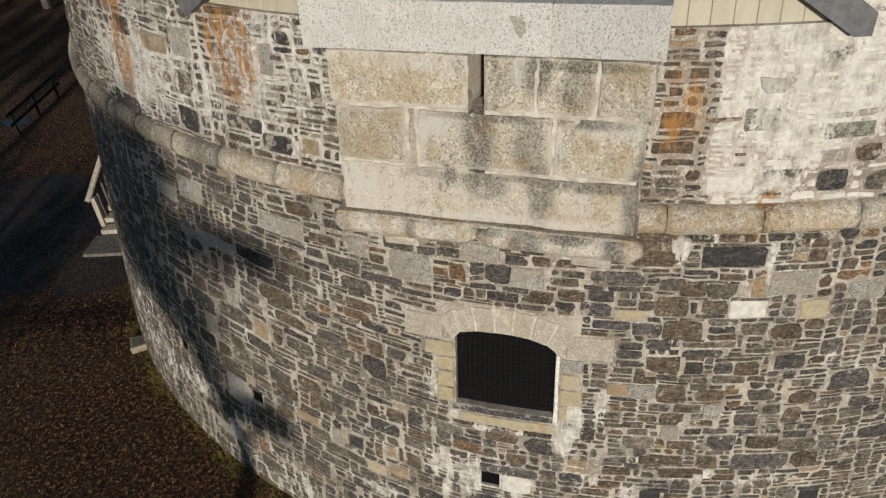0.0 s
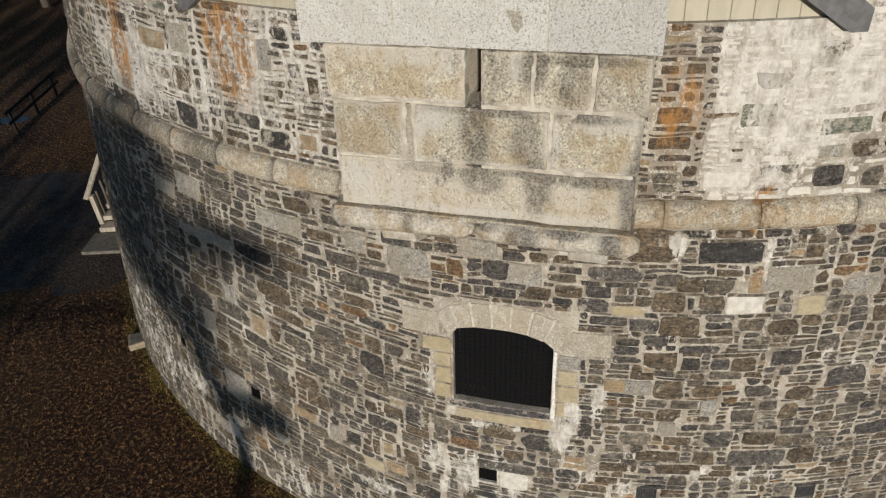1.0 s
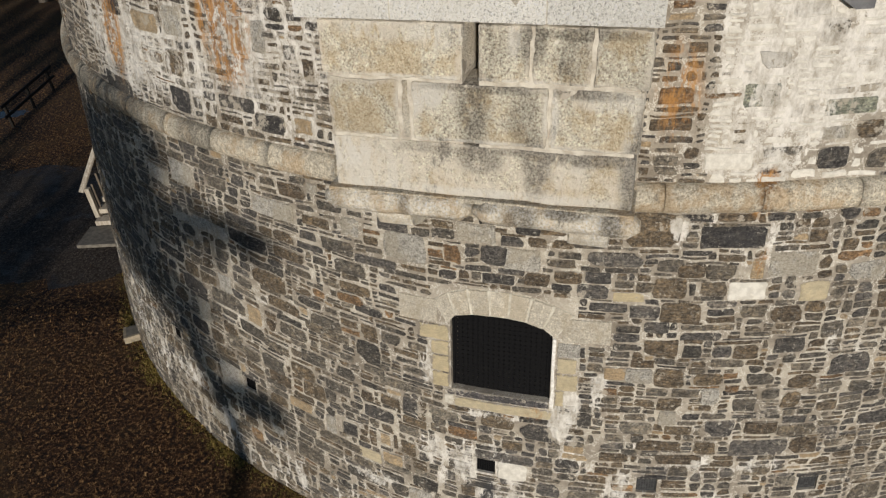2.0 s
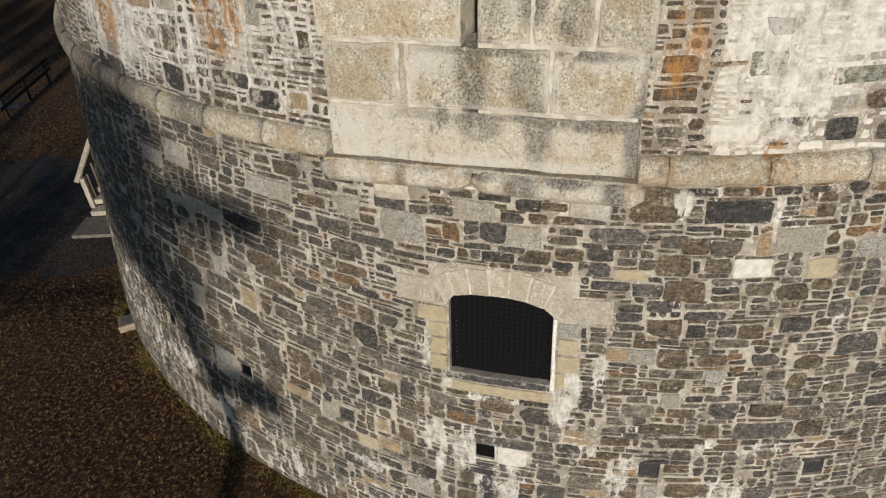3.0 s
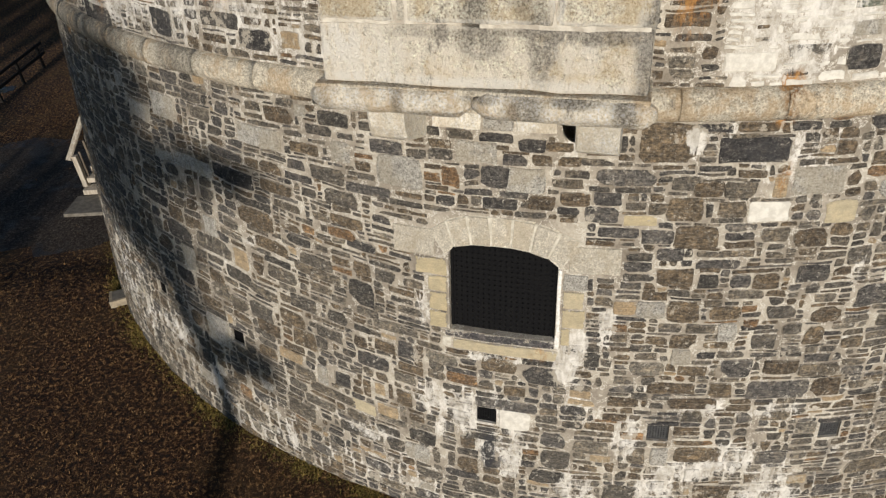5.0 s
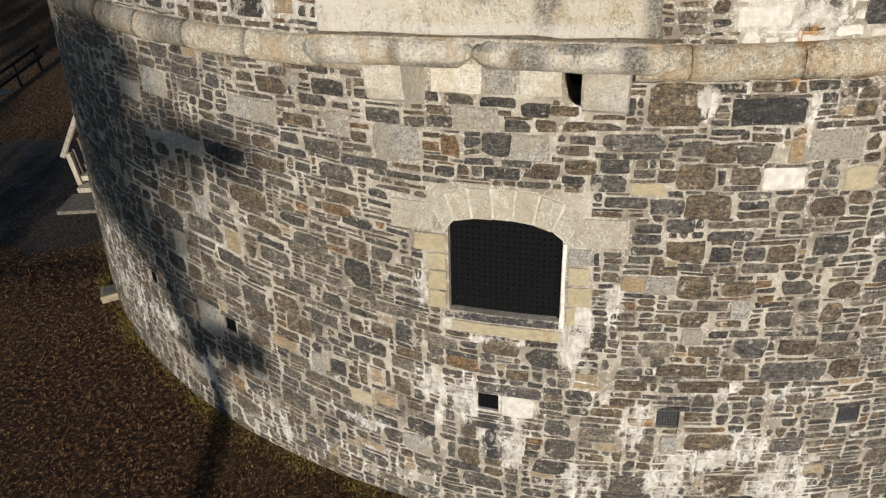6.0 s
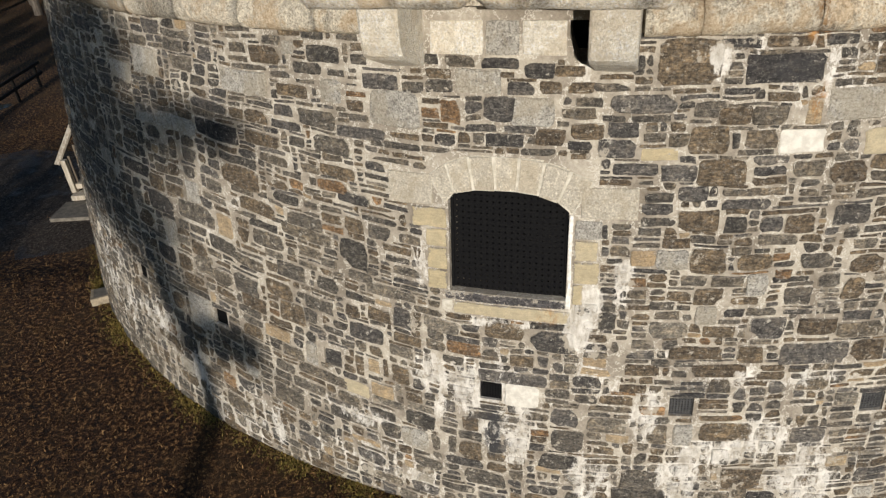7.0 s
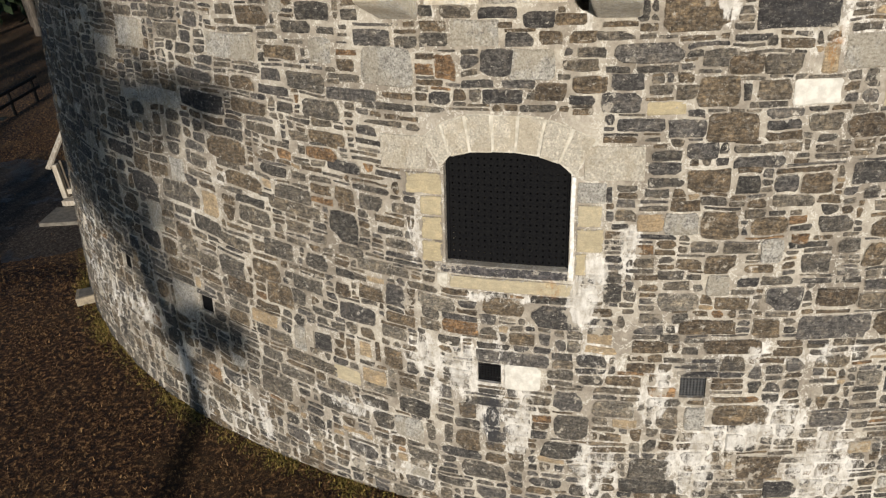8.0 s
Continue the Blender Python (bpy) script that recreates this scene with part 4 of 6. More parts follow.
STONES_LOW_MIDDLE_B = [
    (-1.73, 2.45, 0.10, 0.05, "S"), (-1.40, 2.80, 0.22, 0.08, "S"), (-1.35, 2.70, 0.23, 0.09, "S"), (-1.21, 2.78, 0.12, 0.05, "S"), (-1.17, 2.68, 0.10, 0.07, "S"),
    (-1.26, 2.90, 0.22, 0.10, "B"), (-1.15, 3.06, 0.23, 0.10, "S"), (-1.01, 2.90, 0.26, 0.17, "B"), (-1.33, 2.55, 0.34, 0.16, "S"), (-1.30, 2.39, 0.13, 0.09, "S"),
    (-1.06, 2.31, 0.48, 0.14, "B"), (-0.88, 2.54, 0.30, 0.12, "B"), (-1.01, 2.71, 0.17, 0.18, "G"), (-0.77, 2.74, 0.19, 0.08, "D"), (-0.80, 2.65, 0.20, 0.04, "S"),
    (-1.36, 2.19, 0.16, 0.08, "S"), (-1.15, 2.18, 0.18, 0.04, "S"), (-1.52, 2.11, 0.32, 0.12, "B"), (-0.83, 2.12, 0.50, 0.13, "B"), (-1.18, 2.08, 0.16, 0.09, "S"),
]
STONES_LOW_MIDDLE_C = [
    (-1.59, 1.89, 0.26, 0.10, "B"), (-1.31, 1.98, 0.18, 0.05, "S"), (-1.06, 1.98, 0.21, 0.05, "D"),
]
STONES_LOW_RIGHT = [
    (-0.86, 3.05, 0.28, 0.10, "S"), (-0.69, 2.86, 0.25, 0.08, "B"), (-0.23, 2.89, 0.25, 0.17, "S"), (-0.32, 3.06, 0.32, 0.05, "S"), (0.02, 3.04, 0.19, 0.13, "S"),
    (0.24, 2.95, 0.21, 0.21, "B"), (0.51, 3.03, 0.21, 0.05, "S"), (-0.53, 2.75, 0.26, 0.08, "S"), (-0.21, 2.73, 0.26, 0.05, "D"), (0.06, 2.73, 0.22, 0.06, "S"),
    (0.25, 2.77, 0.11, 0.07, "S"), (0.32, 2.67, 0.26, 0.09, "N"), (0.41, 2.77, 0.16, 0.06, "S"), (-0.46, 2.58, 0.32, 0.21, "N"), (-0.01, 2.58, 0.36, 0.17, "B"),
    (0.37, 2.53, 0.43, 0.15, "S"), (-0.03, 2.44, 0.30, 0.04, "B"), (-0.57, 2.30, 0.24, 0.18, "B"), (-0.49, 2.43, 0.19, 0.05, "S"), (-0.00, 2.30, 0.62, 0.23, "N"),
]
STONES_LOW_RIGHT_B = [
    (0.48, 2.30, 0.30, 0.22, "B"), (0.11, 2.14, 0.18, 0.07, "S"), (-0.11, 2.12, 0.19, 0.04, "S"), (0.34, 2.13, 0.27, 0.05, "S"), (0.38, 1.76, 0.22, 0.15, "S"),
    (0.63, 2.84, 0.21, 0.14, "S"), (-0.36, 2.06, 0.26, 0.09, "B"), (-0.61, 3.02, 0.17, 0.21, "G"),
]
STONES_PARAPET_RIGHT = [
    (-1.32, 6.90, 0.19, 0.07, "R"), (-1.33, 6.81, 0.23, 0.07, "T"), (-1.29, 6.70, 0.23, 0.05, "S"), (-1.38, 6.56, 0.17, 0.09, "B"), (-1.16, 6.57, 0.17, 0.11, "B"),
    (-1.34, 6.42, 0.13, 0.09, "S"), (-1.17, 6.43, 0.16, 0.08, "B"), (-1.37, 6.32, 0.16, 0.07, "R"), (-1.19, 6.34, 0.11, 0.09, "R"), (-1.09, 6.34, 0.05, 0.08, "S"),
    (-1.30, 6.18, 0.32, 0.15, "R"), (-1.29, 6.06, 0.40, 0.06, "B"), (-1.32, 5.93, 0.38, 0.12, "B"), (-1.26, 5.80, 0.30, 0.07, "S"), (-0.71, 5.93, 0.13, 0.03, "S"),
    (-0.72, 5.86, 0.13, 0.05, "B"), (-0.70, 5.77, 0.16, 0.05, "S"), (-0.58, 6.16, 0.34, 0.23, "V"), (-0.07, 6.66, 0.26, 0.20, "S"), (0.27, 6.64, 0.21, 0.07, "T"),
]
STONES_PARAPET_RIGHT_B = [
    (0.19, 6.50, 0.25, 0.06, "S"), (0.24, 6.40, 0.21, 0.07, "B"), (0.04, 6.18, 0.31, 0.07, "B"), (0.31, 6.18, 0.23, 0.09, "B"), (0.20, 6.04, 0.46, 0.17, "V"),
    (0.11, 5.82, 0.26, 0.14, "G"), (0.40, 5.83, 0.26, 0.18, "B"), (0.12, 5.60, 0.31, 0.21, "D"), (-0.26, 6.02, 0.13, 0.14, "R"), (-0.12, 6.05, 0.09, 0.07, "B"),
    (-1.33, 5.61, 0.23, 0.10, "S"), (-1.32, 5.52, 0.23, 0.09, "S"), (-0.39, 5.51, 0.22, 0.08, "D"), (0.53, 5.57, 0.21, 0.19, "S"), (-0.91, 6.35, 0.09, 0.04, "B"),
    (-0.74, 6.36, 0.10, 0.04, "B"), (-0.78, 5.60, 0.45, 0.16, "W"),
]
STONES_PARAPET_LEFT = [
    (-8.14, 6.49, 0.48, 0.24, "D"), (-7.14, 6.79, 0.38, 0.11, "V"), (-7.48, 6.63, 0.35, 0.09, "S"), (-6.43, 6.84, 0.33, 0.23, "B"), (-6.02, 6.89, 0.58, 0.11, "B"),
    (-7.39, 6.40, 0.58, 0.24, "T"), (-6.81, 6.48, 0.38, 0.34, "G"), (-5.74, 6.47, 0.29, 0.40, "T"), (-5.46, 6.48, 0.21, 0.34, "G"), (-5.31, 6.51, 0.20, 0.09, "S"),
    (-4.96, 6.52, 0.20, 0.08, "B"), (-5.05, 6.37, 0.19, 0.17, "S"), (-5.58, 6.70, 0.27, 0.04, "B"), (-7.25, 6.04, 0.33, 0.15, "B"), (-6.87, 6.03, 0.41, 0.31, "B"),
    (-6.90, 5.61, 0.43, 0.31, "D"), (-5.91, 5.75, 0.58, 0.18, "D"), (-6.03, 6.06, 0.55, 0.10, "B"), (-5.35, 6.21, 0.31, 0.09, "S"), (-5.28, 6.35, 0.23, 0.06, "R"),
]
STONES_PARAPET_LEFT_B = [
    (-5.43, 5.61, 0.45, 0.22, "D"), (-6.01, 5.56, 0.38, 0.11, "B"), (-4.98, 5.64, 0.26, 0.19, "T"), (-4.84, 6.22, 0.18, 0.25, "B"), (-5.07, 6.08, 0.30, 0.07, "S"),
    (-5.32, 5.96, 0.41, 0.06, "B"), (-5.21, 5.89, 0.23, 0.08, "B"), (-4.90, 5.93, 0.32, 0.07, "S"), (-4.96, 5.83, 0.30, 0.04, "B"), (-8.42, 5.45, 0.80, 0.34, "D"),
]
STONES_FOOT_LEFT = [
    (-3.32, 1.76, 0.25, 0.08, "S"), (-3.27, 1.67, 0.28, 0.06, "S"), (-3.28, 1.58, 0.25, 0.05, "S"), (-3.24, 1.52, 0.20, 0.05, "S"), (-4.09, 1.30, 0.39, 0.10, "S"),
    (-2.94, 1.50, 0.27, 0.06, "S"), (-2.94, 1.38, 0.55, 0.09, "S"), (-3.72, 1.18, 0.34, 0.18, "S"), (-3.39, 1.31, 0.15, 0.06, "S"), (-3.39, 1.19, 0.16, 0.06, "S"),
    (-3.41, 1.11, 0.18, 0.07, "S"), (-3.17, 1.25, 0.18, 0.16, "B"), (-2.92, 1.22, 0.12, 0.20, "N"), (-2.70, 1.10, 0.25, 0.11, "N"), (-2.88, 0.99, 0.19, 0.12, "N"),
    (-3.17, 0.90, 0.27, 0.23, "B"), (-2.74, 1.29, 0.17, 0.05, "S"), (-2.74, 1.21, 0.14, 0.05, "S"), (-4.41, 0.96, 0.37, 0.16, "S"), (-4.08, 0.94, 0.26, 0.20, "S"),
]
STONES_FOOT_LEFT_B = [
    (-4.71, 0.99, 0.29, 0.19, "S"), (-4.41, 0.68, 0.38, 0.09, "T"), (-4.12, 0.73, 0.20, 0.10, "S"), (-4.65, 0.51, 0.15, 0.15, "S"), (-3.79, 0.91, 0.31, 0.25, "G"),
    (-3.55, 0.91, 0.10, 0.21, "S"), (-3.37, 0.94, 0.08, 0.23, "S"),
]
STONES_FOOT_RIGHT = [
    (-2.22, 1.49, 0.28, 0.22, "N"), (-2.18, 1.21, 0.34, 0.26, "S"), (-1.81, 1.44, 0.38, 0.15, "S"), (-1.92, 1.30, 0.15, 0.08, "S"), (-1.70, 1.29, 0.22, 0.09, "T"),
    (-1.82, 1.13, 0.20, 0.10, "S"), (-1.66, 1.55, 0.18, 0.05, "S"), (-1.38, 1.74, 0.09, 0.07, "S"), (-1.33, 1.38, 0.20, 0.22, "S"), (-1.09, 1.38, 0.17, 0.25, "G"),
    (-0.69, 1.42, 0.49, 0.21, "B"), (-0.81, 1.58, 0.29, 0.06, "B"), (-0.84, 1.66, 0.29, 0.04, "S"), (-0.46, 1.59, 0.15, 0.12, "S"), (0.08, 1.35, 0.32, 0.16, "N"),
    (0.36, 1.37, 0.18, 0.07, "S"), (0.37, 1.28, 0.15, 0.06, "S"), (0.37, 1.57, 0.23, 0.08, "S"), (0.37, 1.47, 0.26, 0.06, "S"), (0.06, 1.66, 0.17, 0.11, "S"),
]
STONES_FOOT_RIGHT_B = [
    (0.11, 1.50, 0.11, 0.07, "S"), (-0.03, 1.76, 0.22, 0.05, "S"), (-0.71, 1.11, 0.18, 0.19, "S"), (-0.48, 0.84, 0.40, 0.26, "B"), (-0.30, 0.99, 0.23, 0.04, "S"),
    (-0.18, 0.91, 0.23, 0.05, "S"), (-0.15, 0.84, 0.15, 0.04, "S"), (-0.14, 0.71, 0.12, 0.05, "S"), (0.24, 1.16, 0.21, 0.08, "B"), (0.57, 1.15, 0.21, 0.05, "S"),
    (0.41, 0.82, 0.19, 0.10, "S"), (0.49, 0.70, 0.27, 0.05, "S"), (0.41, 1.02, 0.21, 0.13, "T"), (-0.29, 1.11, 0.18, 0.08, "S"), (-0.08, 1.07, 0.18, 0.13, "B"),
    (-0.72, 0.62, 0.31, 0.09, "S"),
]
STONES_FAR_RIGHT = [
    (0.10, 3.64, 0.30, 0.18, "D"), (-0.24, 3.79, 0.26, 0.04, "S"), (-0.01, 3.80, 0.18, 0.04, "S"), (-0.12, 3.23, 0.29, 0.14, "S"), (0.13, 3.48, 0.14, 0.10, "S"),
    (0.03, 3.13, 0.14, 0.04, "S"),
]
STONES_SIDE = [
    (-7.82, 3.30, 0.66, 0.17, "D"), (-7.34, 3.22, 0.32, 0.21, "B"), (-6.98, 3.22, 0.35, 0.14, "B"), (-7.32, 2.97, 0.58, 0.26, "D"), (-6.62, 3.01, 0.68, 0.24, "S"),
    (-6.62, 3.27, 0.27, 0.26, "G"), (-6.14, 2.98, 0.26, 0.29, "T"), (-6.89, 2.80, 0.23, 0.13, "S"), (-6.63, 2.80, 0.32, 0.11, "S"), (-6.22, 3.43, 0.24, 0.14, "S"),
    (-5.49, 3.47, 0.16, 0.09, "S"), (-6.66, 2.56, 0.29, 0.19, "B"), (-7.39, 2.29, 0.42, 0.24, "D"), (-7.21, 2.61, 0.29, 0.34, "G"), (-6.99, 2.29, 0.29, 0.21, "B"),
    (-6.62, 2.37, 0.37, 0.26, "S"), (-6.40, 2.57, 0.26, 0.10, "S"), (-6.14, 2.57, 0.25, 0.08, "S"), (-6.95, 2.58, 0.29, 0.12, "S"), (-6.24, 3.28, 0.38, 0.09, "S"),
]
STONES_SIDE_B = [
    (-5.42, 2.81, 0.27, 0.11, "S"),
]
STONES_SIDE_LOW = [
    (-5.80, 2.11, 0.39, 0.18, "B"), (-5.89, 1.72, 0.33, 0.16, "B"), (-5.87, 1.55, 0.46, 0.09, "S"), (-5.50, 1.81, 0.37, 0.16, "T"),
]
STONES_MORE = [
    (-7.77, 4.46, 0.50, 0.31, "G"), (-7.17, 4.64, 0.50, 0.37, "G"), (-2.65, 1.70, 0.35, 0.26, "W"), (-6.83, 1.65, 0.48, 0.46, "G"), (-6.06, 4.07, 0.65, 0.25, "D"),
    (-6.79, 4.04, 0.75, 0.25, "G"), (-0.00, 4.01, 0.31, 0.17, "B"), (-1.44, 0.78, 0.42, 0.25, "S"), (-1.46, 0.59, 0.53, 0.15, "S"), (-0.26, 0.57, 0.30, 0.18, "D"),
    (-5.90, 2.31, 0.42, 0.26, "S"),
]
STONES_WALL = STONES_ROLL_LEFT + STONES_ROLL_LEFT_B + STONES_ROLL_LEFT_C + STONES_OVER_WINDOW + STONES_OVER_WINDOW_B + STONES_ROLL_RIGHT + STONES_ROLL_RIGHT_B + STONES_LEFT + STONES_LEFT_B + STONES_LEFT_C + STONES_RIGHT + STONES_RIGHT_B + STONES_LOW_LEFT + STONES_LOW_LEFT_B + STONES_LOW_LEFT_C + STONES_LOW_MIDDLE + STONES_LOW_MIDDLE_B + STONES_LOW_MIDDLE_C + STONES_LOW_RIGHT + STONES_LOW_RIGHT_B + STONES_FOOT_LEFT + STONES_FOOT_LEFT_B + STONES_FOOT_RIGHT + STONES_FOOT_RIGHT_B + STONES_FAR_RIGHT + STONES_SIDE + STONES_SIDE_B + STONES_SIDE_LOW + STONES_MORE
STONES_PARAPET = STONES_PARAPET_RIGHT + STONES_PARAPET_RIGHT_B + STONES_PARAPET_LEFT + STONES_PARAPET_LEFT_B


# ---- the arched window ----
window = thing("window_1", "arched window with granite voussoirs and a black perforated grille", "window", kind="structure")


def wall_place(s, z, off):
    return Vector(on_wall(s, z, off))


JOINTS = [(-3.396, 3.674, -3.557, 3.955), (-3.301, 3.782, -3.385, 4.076), (-3.113, 3.825, -3.17, 4.153), (-2.911, 3.836, -2.936, 4.165),
          (-2.726, 3.835, -2.70, 4.165), (-2.535, 3.812, -2.472, 4.135), (-2.354, 3.755, -2.241, 4.06), (-2.228, 3.652, -2.039, 3.975)]


def wedge(a, b, back, front, seed):
    """A voussoir between two joints."""
    bm = bmesh.new()
    bmesh.ops.create_cube(bm, size=1.0)
    bmesh.ops.bevel(bm, geom=list(bm.edges), offset=0.05, segments=2, affect="EDGES")
    bmesh.ops.subdivide_edges(bm, edges=[e for e in bm.edges if e.calc_length() > 0.5], cuts=3, use_grid_fill=True)
    for v in bm.verts:
        x, y, w = v.co.x + 0.5, v.co.y + 0.5, v.co.z + 0.5
        x = 0.022 + 0.956 * x
        y = 0.0 + 0.98 * y
        s = (a[0] * (1 - x) + b[0] * x) * (1 - y) + (a[2] * (1 - x) + b[2] * x) * y
        z = (a[1] * (1 - x) + b[1] * x) * (1 - y) + (a[3] * (1 - x) + b[3] * x) * y
        p = Vector(on_wall(s, z, back + (front - back) * w))
        v.co = p + noise.noise_vector(p * 7 + Vector((seed, 0, 0))) * 0.007
    bmesh.ops.recalc_face_normals(bm, faces=bm.faces)
    return bm


voussoirs = []
for k in range(7):
    voussoirs.append(part("voussoir", wedge(JOINTS[k], JOINTS[k + 1], -0.34, 0.014 + 0.004 * (k % 3), k), ARCH_GRANITE, window))


LIME_MORTAR = plain_material("lime_mortar", (0.40, 0.37, 0.305), (0.56, 0.53, 0.455), 16.0, 0.9)
for k in range(7):
    bm = bmesh.new()
    a, b = JOINTS[k], JOINTS[k + 1]
    vs = [bm.verts.new(on_wall(s, z, off)) for off in (-0.34, 0.007) for s, z in ((a[0], a[1] + 0.004), (b[0], b[1] + 0.004), (b[2], b[3] - 0.02), (a[2], a[3] - 0.02))]
    for f in ((3, 2, 1, 0), (4, 5, 6, 7), (0, 1, 5, 4), (1, 2, 6, 5), (2, 3, 7, 6), (3, 0, 4, 7)):
        bm.faces.new([vs[q] for q in f])
    part("arch_mortar", bm, LIME_MORTAR, voussoirs[k])


def wall_block(name, s0, s1, z0, z1, material, parent, front=0.014, back=-0.1, seed=0, label="", gap=0.008, rough=0.008):
    bm = block((s0 + gap, z0 + gap, back), (s1 - s0 - 2 * gap, z1 - z0 - 2 * gap, front - back), wall_place, 0.016, rough, 3, seed)
    return part(name, bm, material, parent, label)


wall_block("springer", -3.96, -3.50, 3.645, 3.955, ARCH_GRANITE, window, seed=1)
wall_block("springer", -2.16, -1.66, 3.615, 3.915, ARCH_GRANITE, window, seed=2)
for i, (s0, z0, z1) in enumerate(((-3.73, 3.43, 3.64), (-3.60, 3.24, 3.43), (-3.585, 3.01, 3.24), (-3.59, 2.80, 3.01))):
    wall_block("jamb_stone", s0, -3.375, z0, z1, OCHRE_STONE, window, back=-0.34, seed=10 + i)
wall_block("jamb_stone", -2.205, -1.955, 3.42, 3.61, GRANITE, window, seed=20)
for i, (s1, z0, z1) in enumerate(((-1.985, 3.21, 3.42), (-1.965, 2.985, 3.21), (-2.095, 2.775, 2.985))):
    wall_block("jamb_stone", -2.205, s1, z0, z1, OCHRE_STONE, window, seed=21 + i)
WHITE_MORTAR = plain_material("white_mortar", (0.55, 0.53, 0.48), (0.78, 0.76, 0.71), 22.0, 0.9)
wall_block("jamb_mortar", -2.256, -2.206, 2.72, 3.66, WHITE_MORTAR, window, 0.012, -0.34, 30, "thick white mortar strip", 0.002, 0.024)
SILL_SLATE = stone_material("sill_slate", ((0.0, (0.05, 0.048, 0.05)), (1.0, (0.07, 0.066, 0.07))), 0.74)
wall_block("sill", -3.42, -2.24, 2.70, 2.805, SILL_SLATE, window, 0.010, -0.3, 31, "dark slate sill with white stains")
wall_block("sill_stone", -3.33, -2.20, 2.56, 2.70, OCHRE_STONE, window, 0.018, -0.1, 32)
wall_block("sill_end", -3.45, -3.335, 2.58, 2.71, LIME_MORTAR, window, 0.015, -0.08, 33)


def perforated(name, place, width, height, pitch, hole, depth, material, parent):
    """A sheet of metal with square holes right through."""
    nx, ny = round(width / pitch), round(height / pitch)
    px, py = width / nx, height / ny
    vs, fs = [], []
    for j in range(ny):
        for i in range(nx):
            base = len(vs)
            cx, cy = (i + 0.5) * px, (j + 0.5) * py
            for off in (0.0, -depth):
                for hx, hy in ((px / 2, py / 2), (hole / 2, hole / 2)):
                    vs += [place(cx + a * hx, cy + b * hy, off) for a, b in ((-1, -1), (1, -1), (1, 1), (-1, 1))]
            for k in range(4):
                m = (k + 1) % 4
                fs.append((base + k, base + m, base + 4 + m, base + 4 + k))
                fs.append((base + 4 + k, base + 4 + m, base + 12 + m, base + 12 + k))
                fs.append((base + 8 + m, base + 8 + k, base + 12 + k, base + 12 + m))
    return mesh_object(name, vs, fs, material, parent)


perforated("grille", lambda x, y, o: on_wall(WINDOW[0] + 0.03 + x, WINDOW[2] + 0.005 + y, -0.075 + o), 1.05, 1.03, 0.0583, 0.015, 0.006, IRON, window)
wall_block("grille_frame", WINDOW[0] - 0.005, WINDOW[0] + 0.03, 2.80, 3.75, IRON, window, -0.06, -0.10, 40, "dark worn frame strip", 0.001, 0.002)
wall_block("grille_frame", WINDOW[1] - 0.03, WINDOW[1] + 0.003, 2.80, 3.70, IRON, window, -0.06, -0.10, 41, "", 0.001, 0.002)
# a near-black panel stands in for the unlit room behind the grille
wall_block("dark_back", WINDOW[0] - 0.02, WINDOW[1] + 0.02, 2.78, 3.86, INTERIOR_SHADE, window, -0.42, -0.5, 42, "", 0.001, 0.0)

# ---- the row of small vents ----
GRATE = plain_material("dull_steel", (0.030, 0.031, 0.032), (0.060, 0.060, 0.060), 30.0, 0.7)
for number, s in enumerate(VENT_ARCS):
    if number == 3:
        stopped = thing("blocked_vent", "small square vent closed with a dark slate panel", "vent", "row of vents low in the wall")
        wall_block("panel", s - VENT_HALF, s + VENT_HALF, VENT_Z[0], VENT_Z[1], DARK_STONE, stopped, -0.008, -0.3, 49, "", 0.003, 0.003)
        continue
    vent = thing("vent", "small square vent with a dark iron grating in the wall", "vent", "row of vents low in the wall")
    perforated("grating", lambda x, y, o: on_wall(s - VENT_HALF + x, VENT_Z[0] + y, -0.03 + o), 2 * VENT_HALF, VENT_Z[1] - VENT_Z[0], 0.028, 0.013, 0.012, GRATE if number > 4 else IRON, vent)
    # near-black panel painted as the shade inside the vent
    wall_block("dark_back", s - VENT_HALF - 0.01, s + VENT_HALF + 0.01, VENT_Z[0] - 0.01, VENT_Z[1] + 0.01, INTERIOR_SHADE, vent, -0.25, -0.3, 50, "", 0.001, 0.0)
    wall_block("lintel", s - VENT_HALF - 0.04, s + VENT_HALF + 0.1, VENT_Z[1], VENT_Z[1] + 0.07, DARK_STONE, vent, 0.012, -0.05, 51 + s)
# the hole's depth is shade put into a near-black panel
hole_back = wall_block("dark_back", SLOT[0] - 0.05, SLOT[1] + 0.05, SLOT[2] - 0.05, SLOT[3], INTERIOR_SHADE, wall_lower, -0.45, -0.5, 55, "", 0.001, 0.0)

bm = bmesh.new()
curve = [(SLOT[0] - 0.01, SLOT[2] - 0.02), (SLOT[1] - 0.02, SLOT[2] - 0.02), (SLOT[1] - 0.06, SLOT[2] + 0.015), (SLOT[0] + 0.05, SLOT[2] + 0.07), (SLOT[0] + 0.02, SLOT[2] + 0.15), (SLOT[0] - 0.01, SLOT[2] + 0.25)]
low, high = ([bm.verts.new(on_wall(s, z, off)) for s, z in curve] for off in (-0.3, 0.0))
bm.faces.new(high)
for k in range(len(curve)):
    m = (k + 1) % len(curve)
    bm.faces.new((low[k], low[m], high[m], high[k]))
bmesh.ops.recalc_face_normals(bm, faces=bm.faces)
part("hole_mortar", bm, MORTAR, wall_lower)

# ---- the rounded string course ----
string_course = thing("string_course", "rounded granite band of long worn stones round the tower", "stone band", kind="structure")


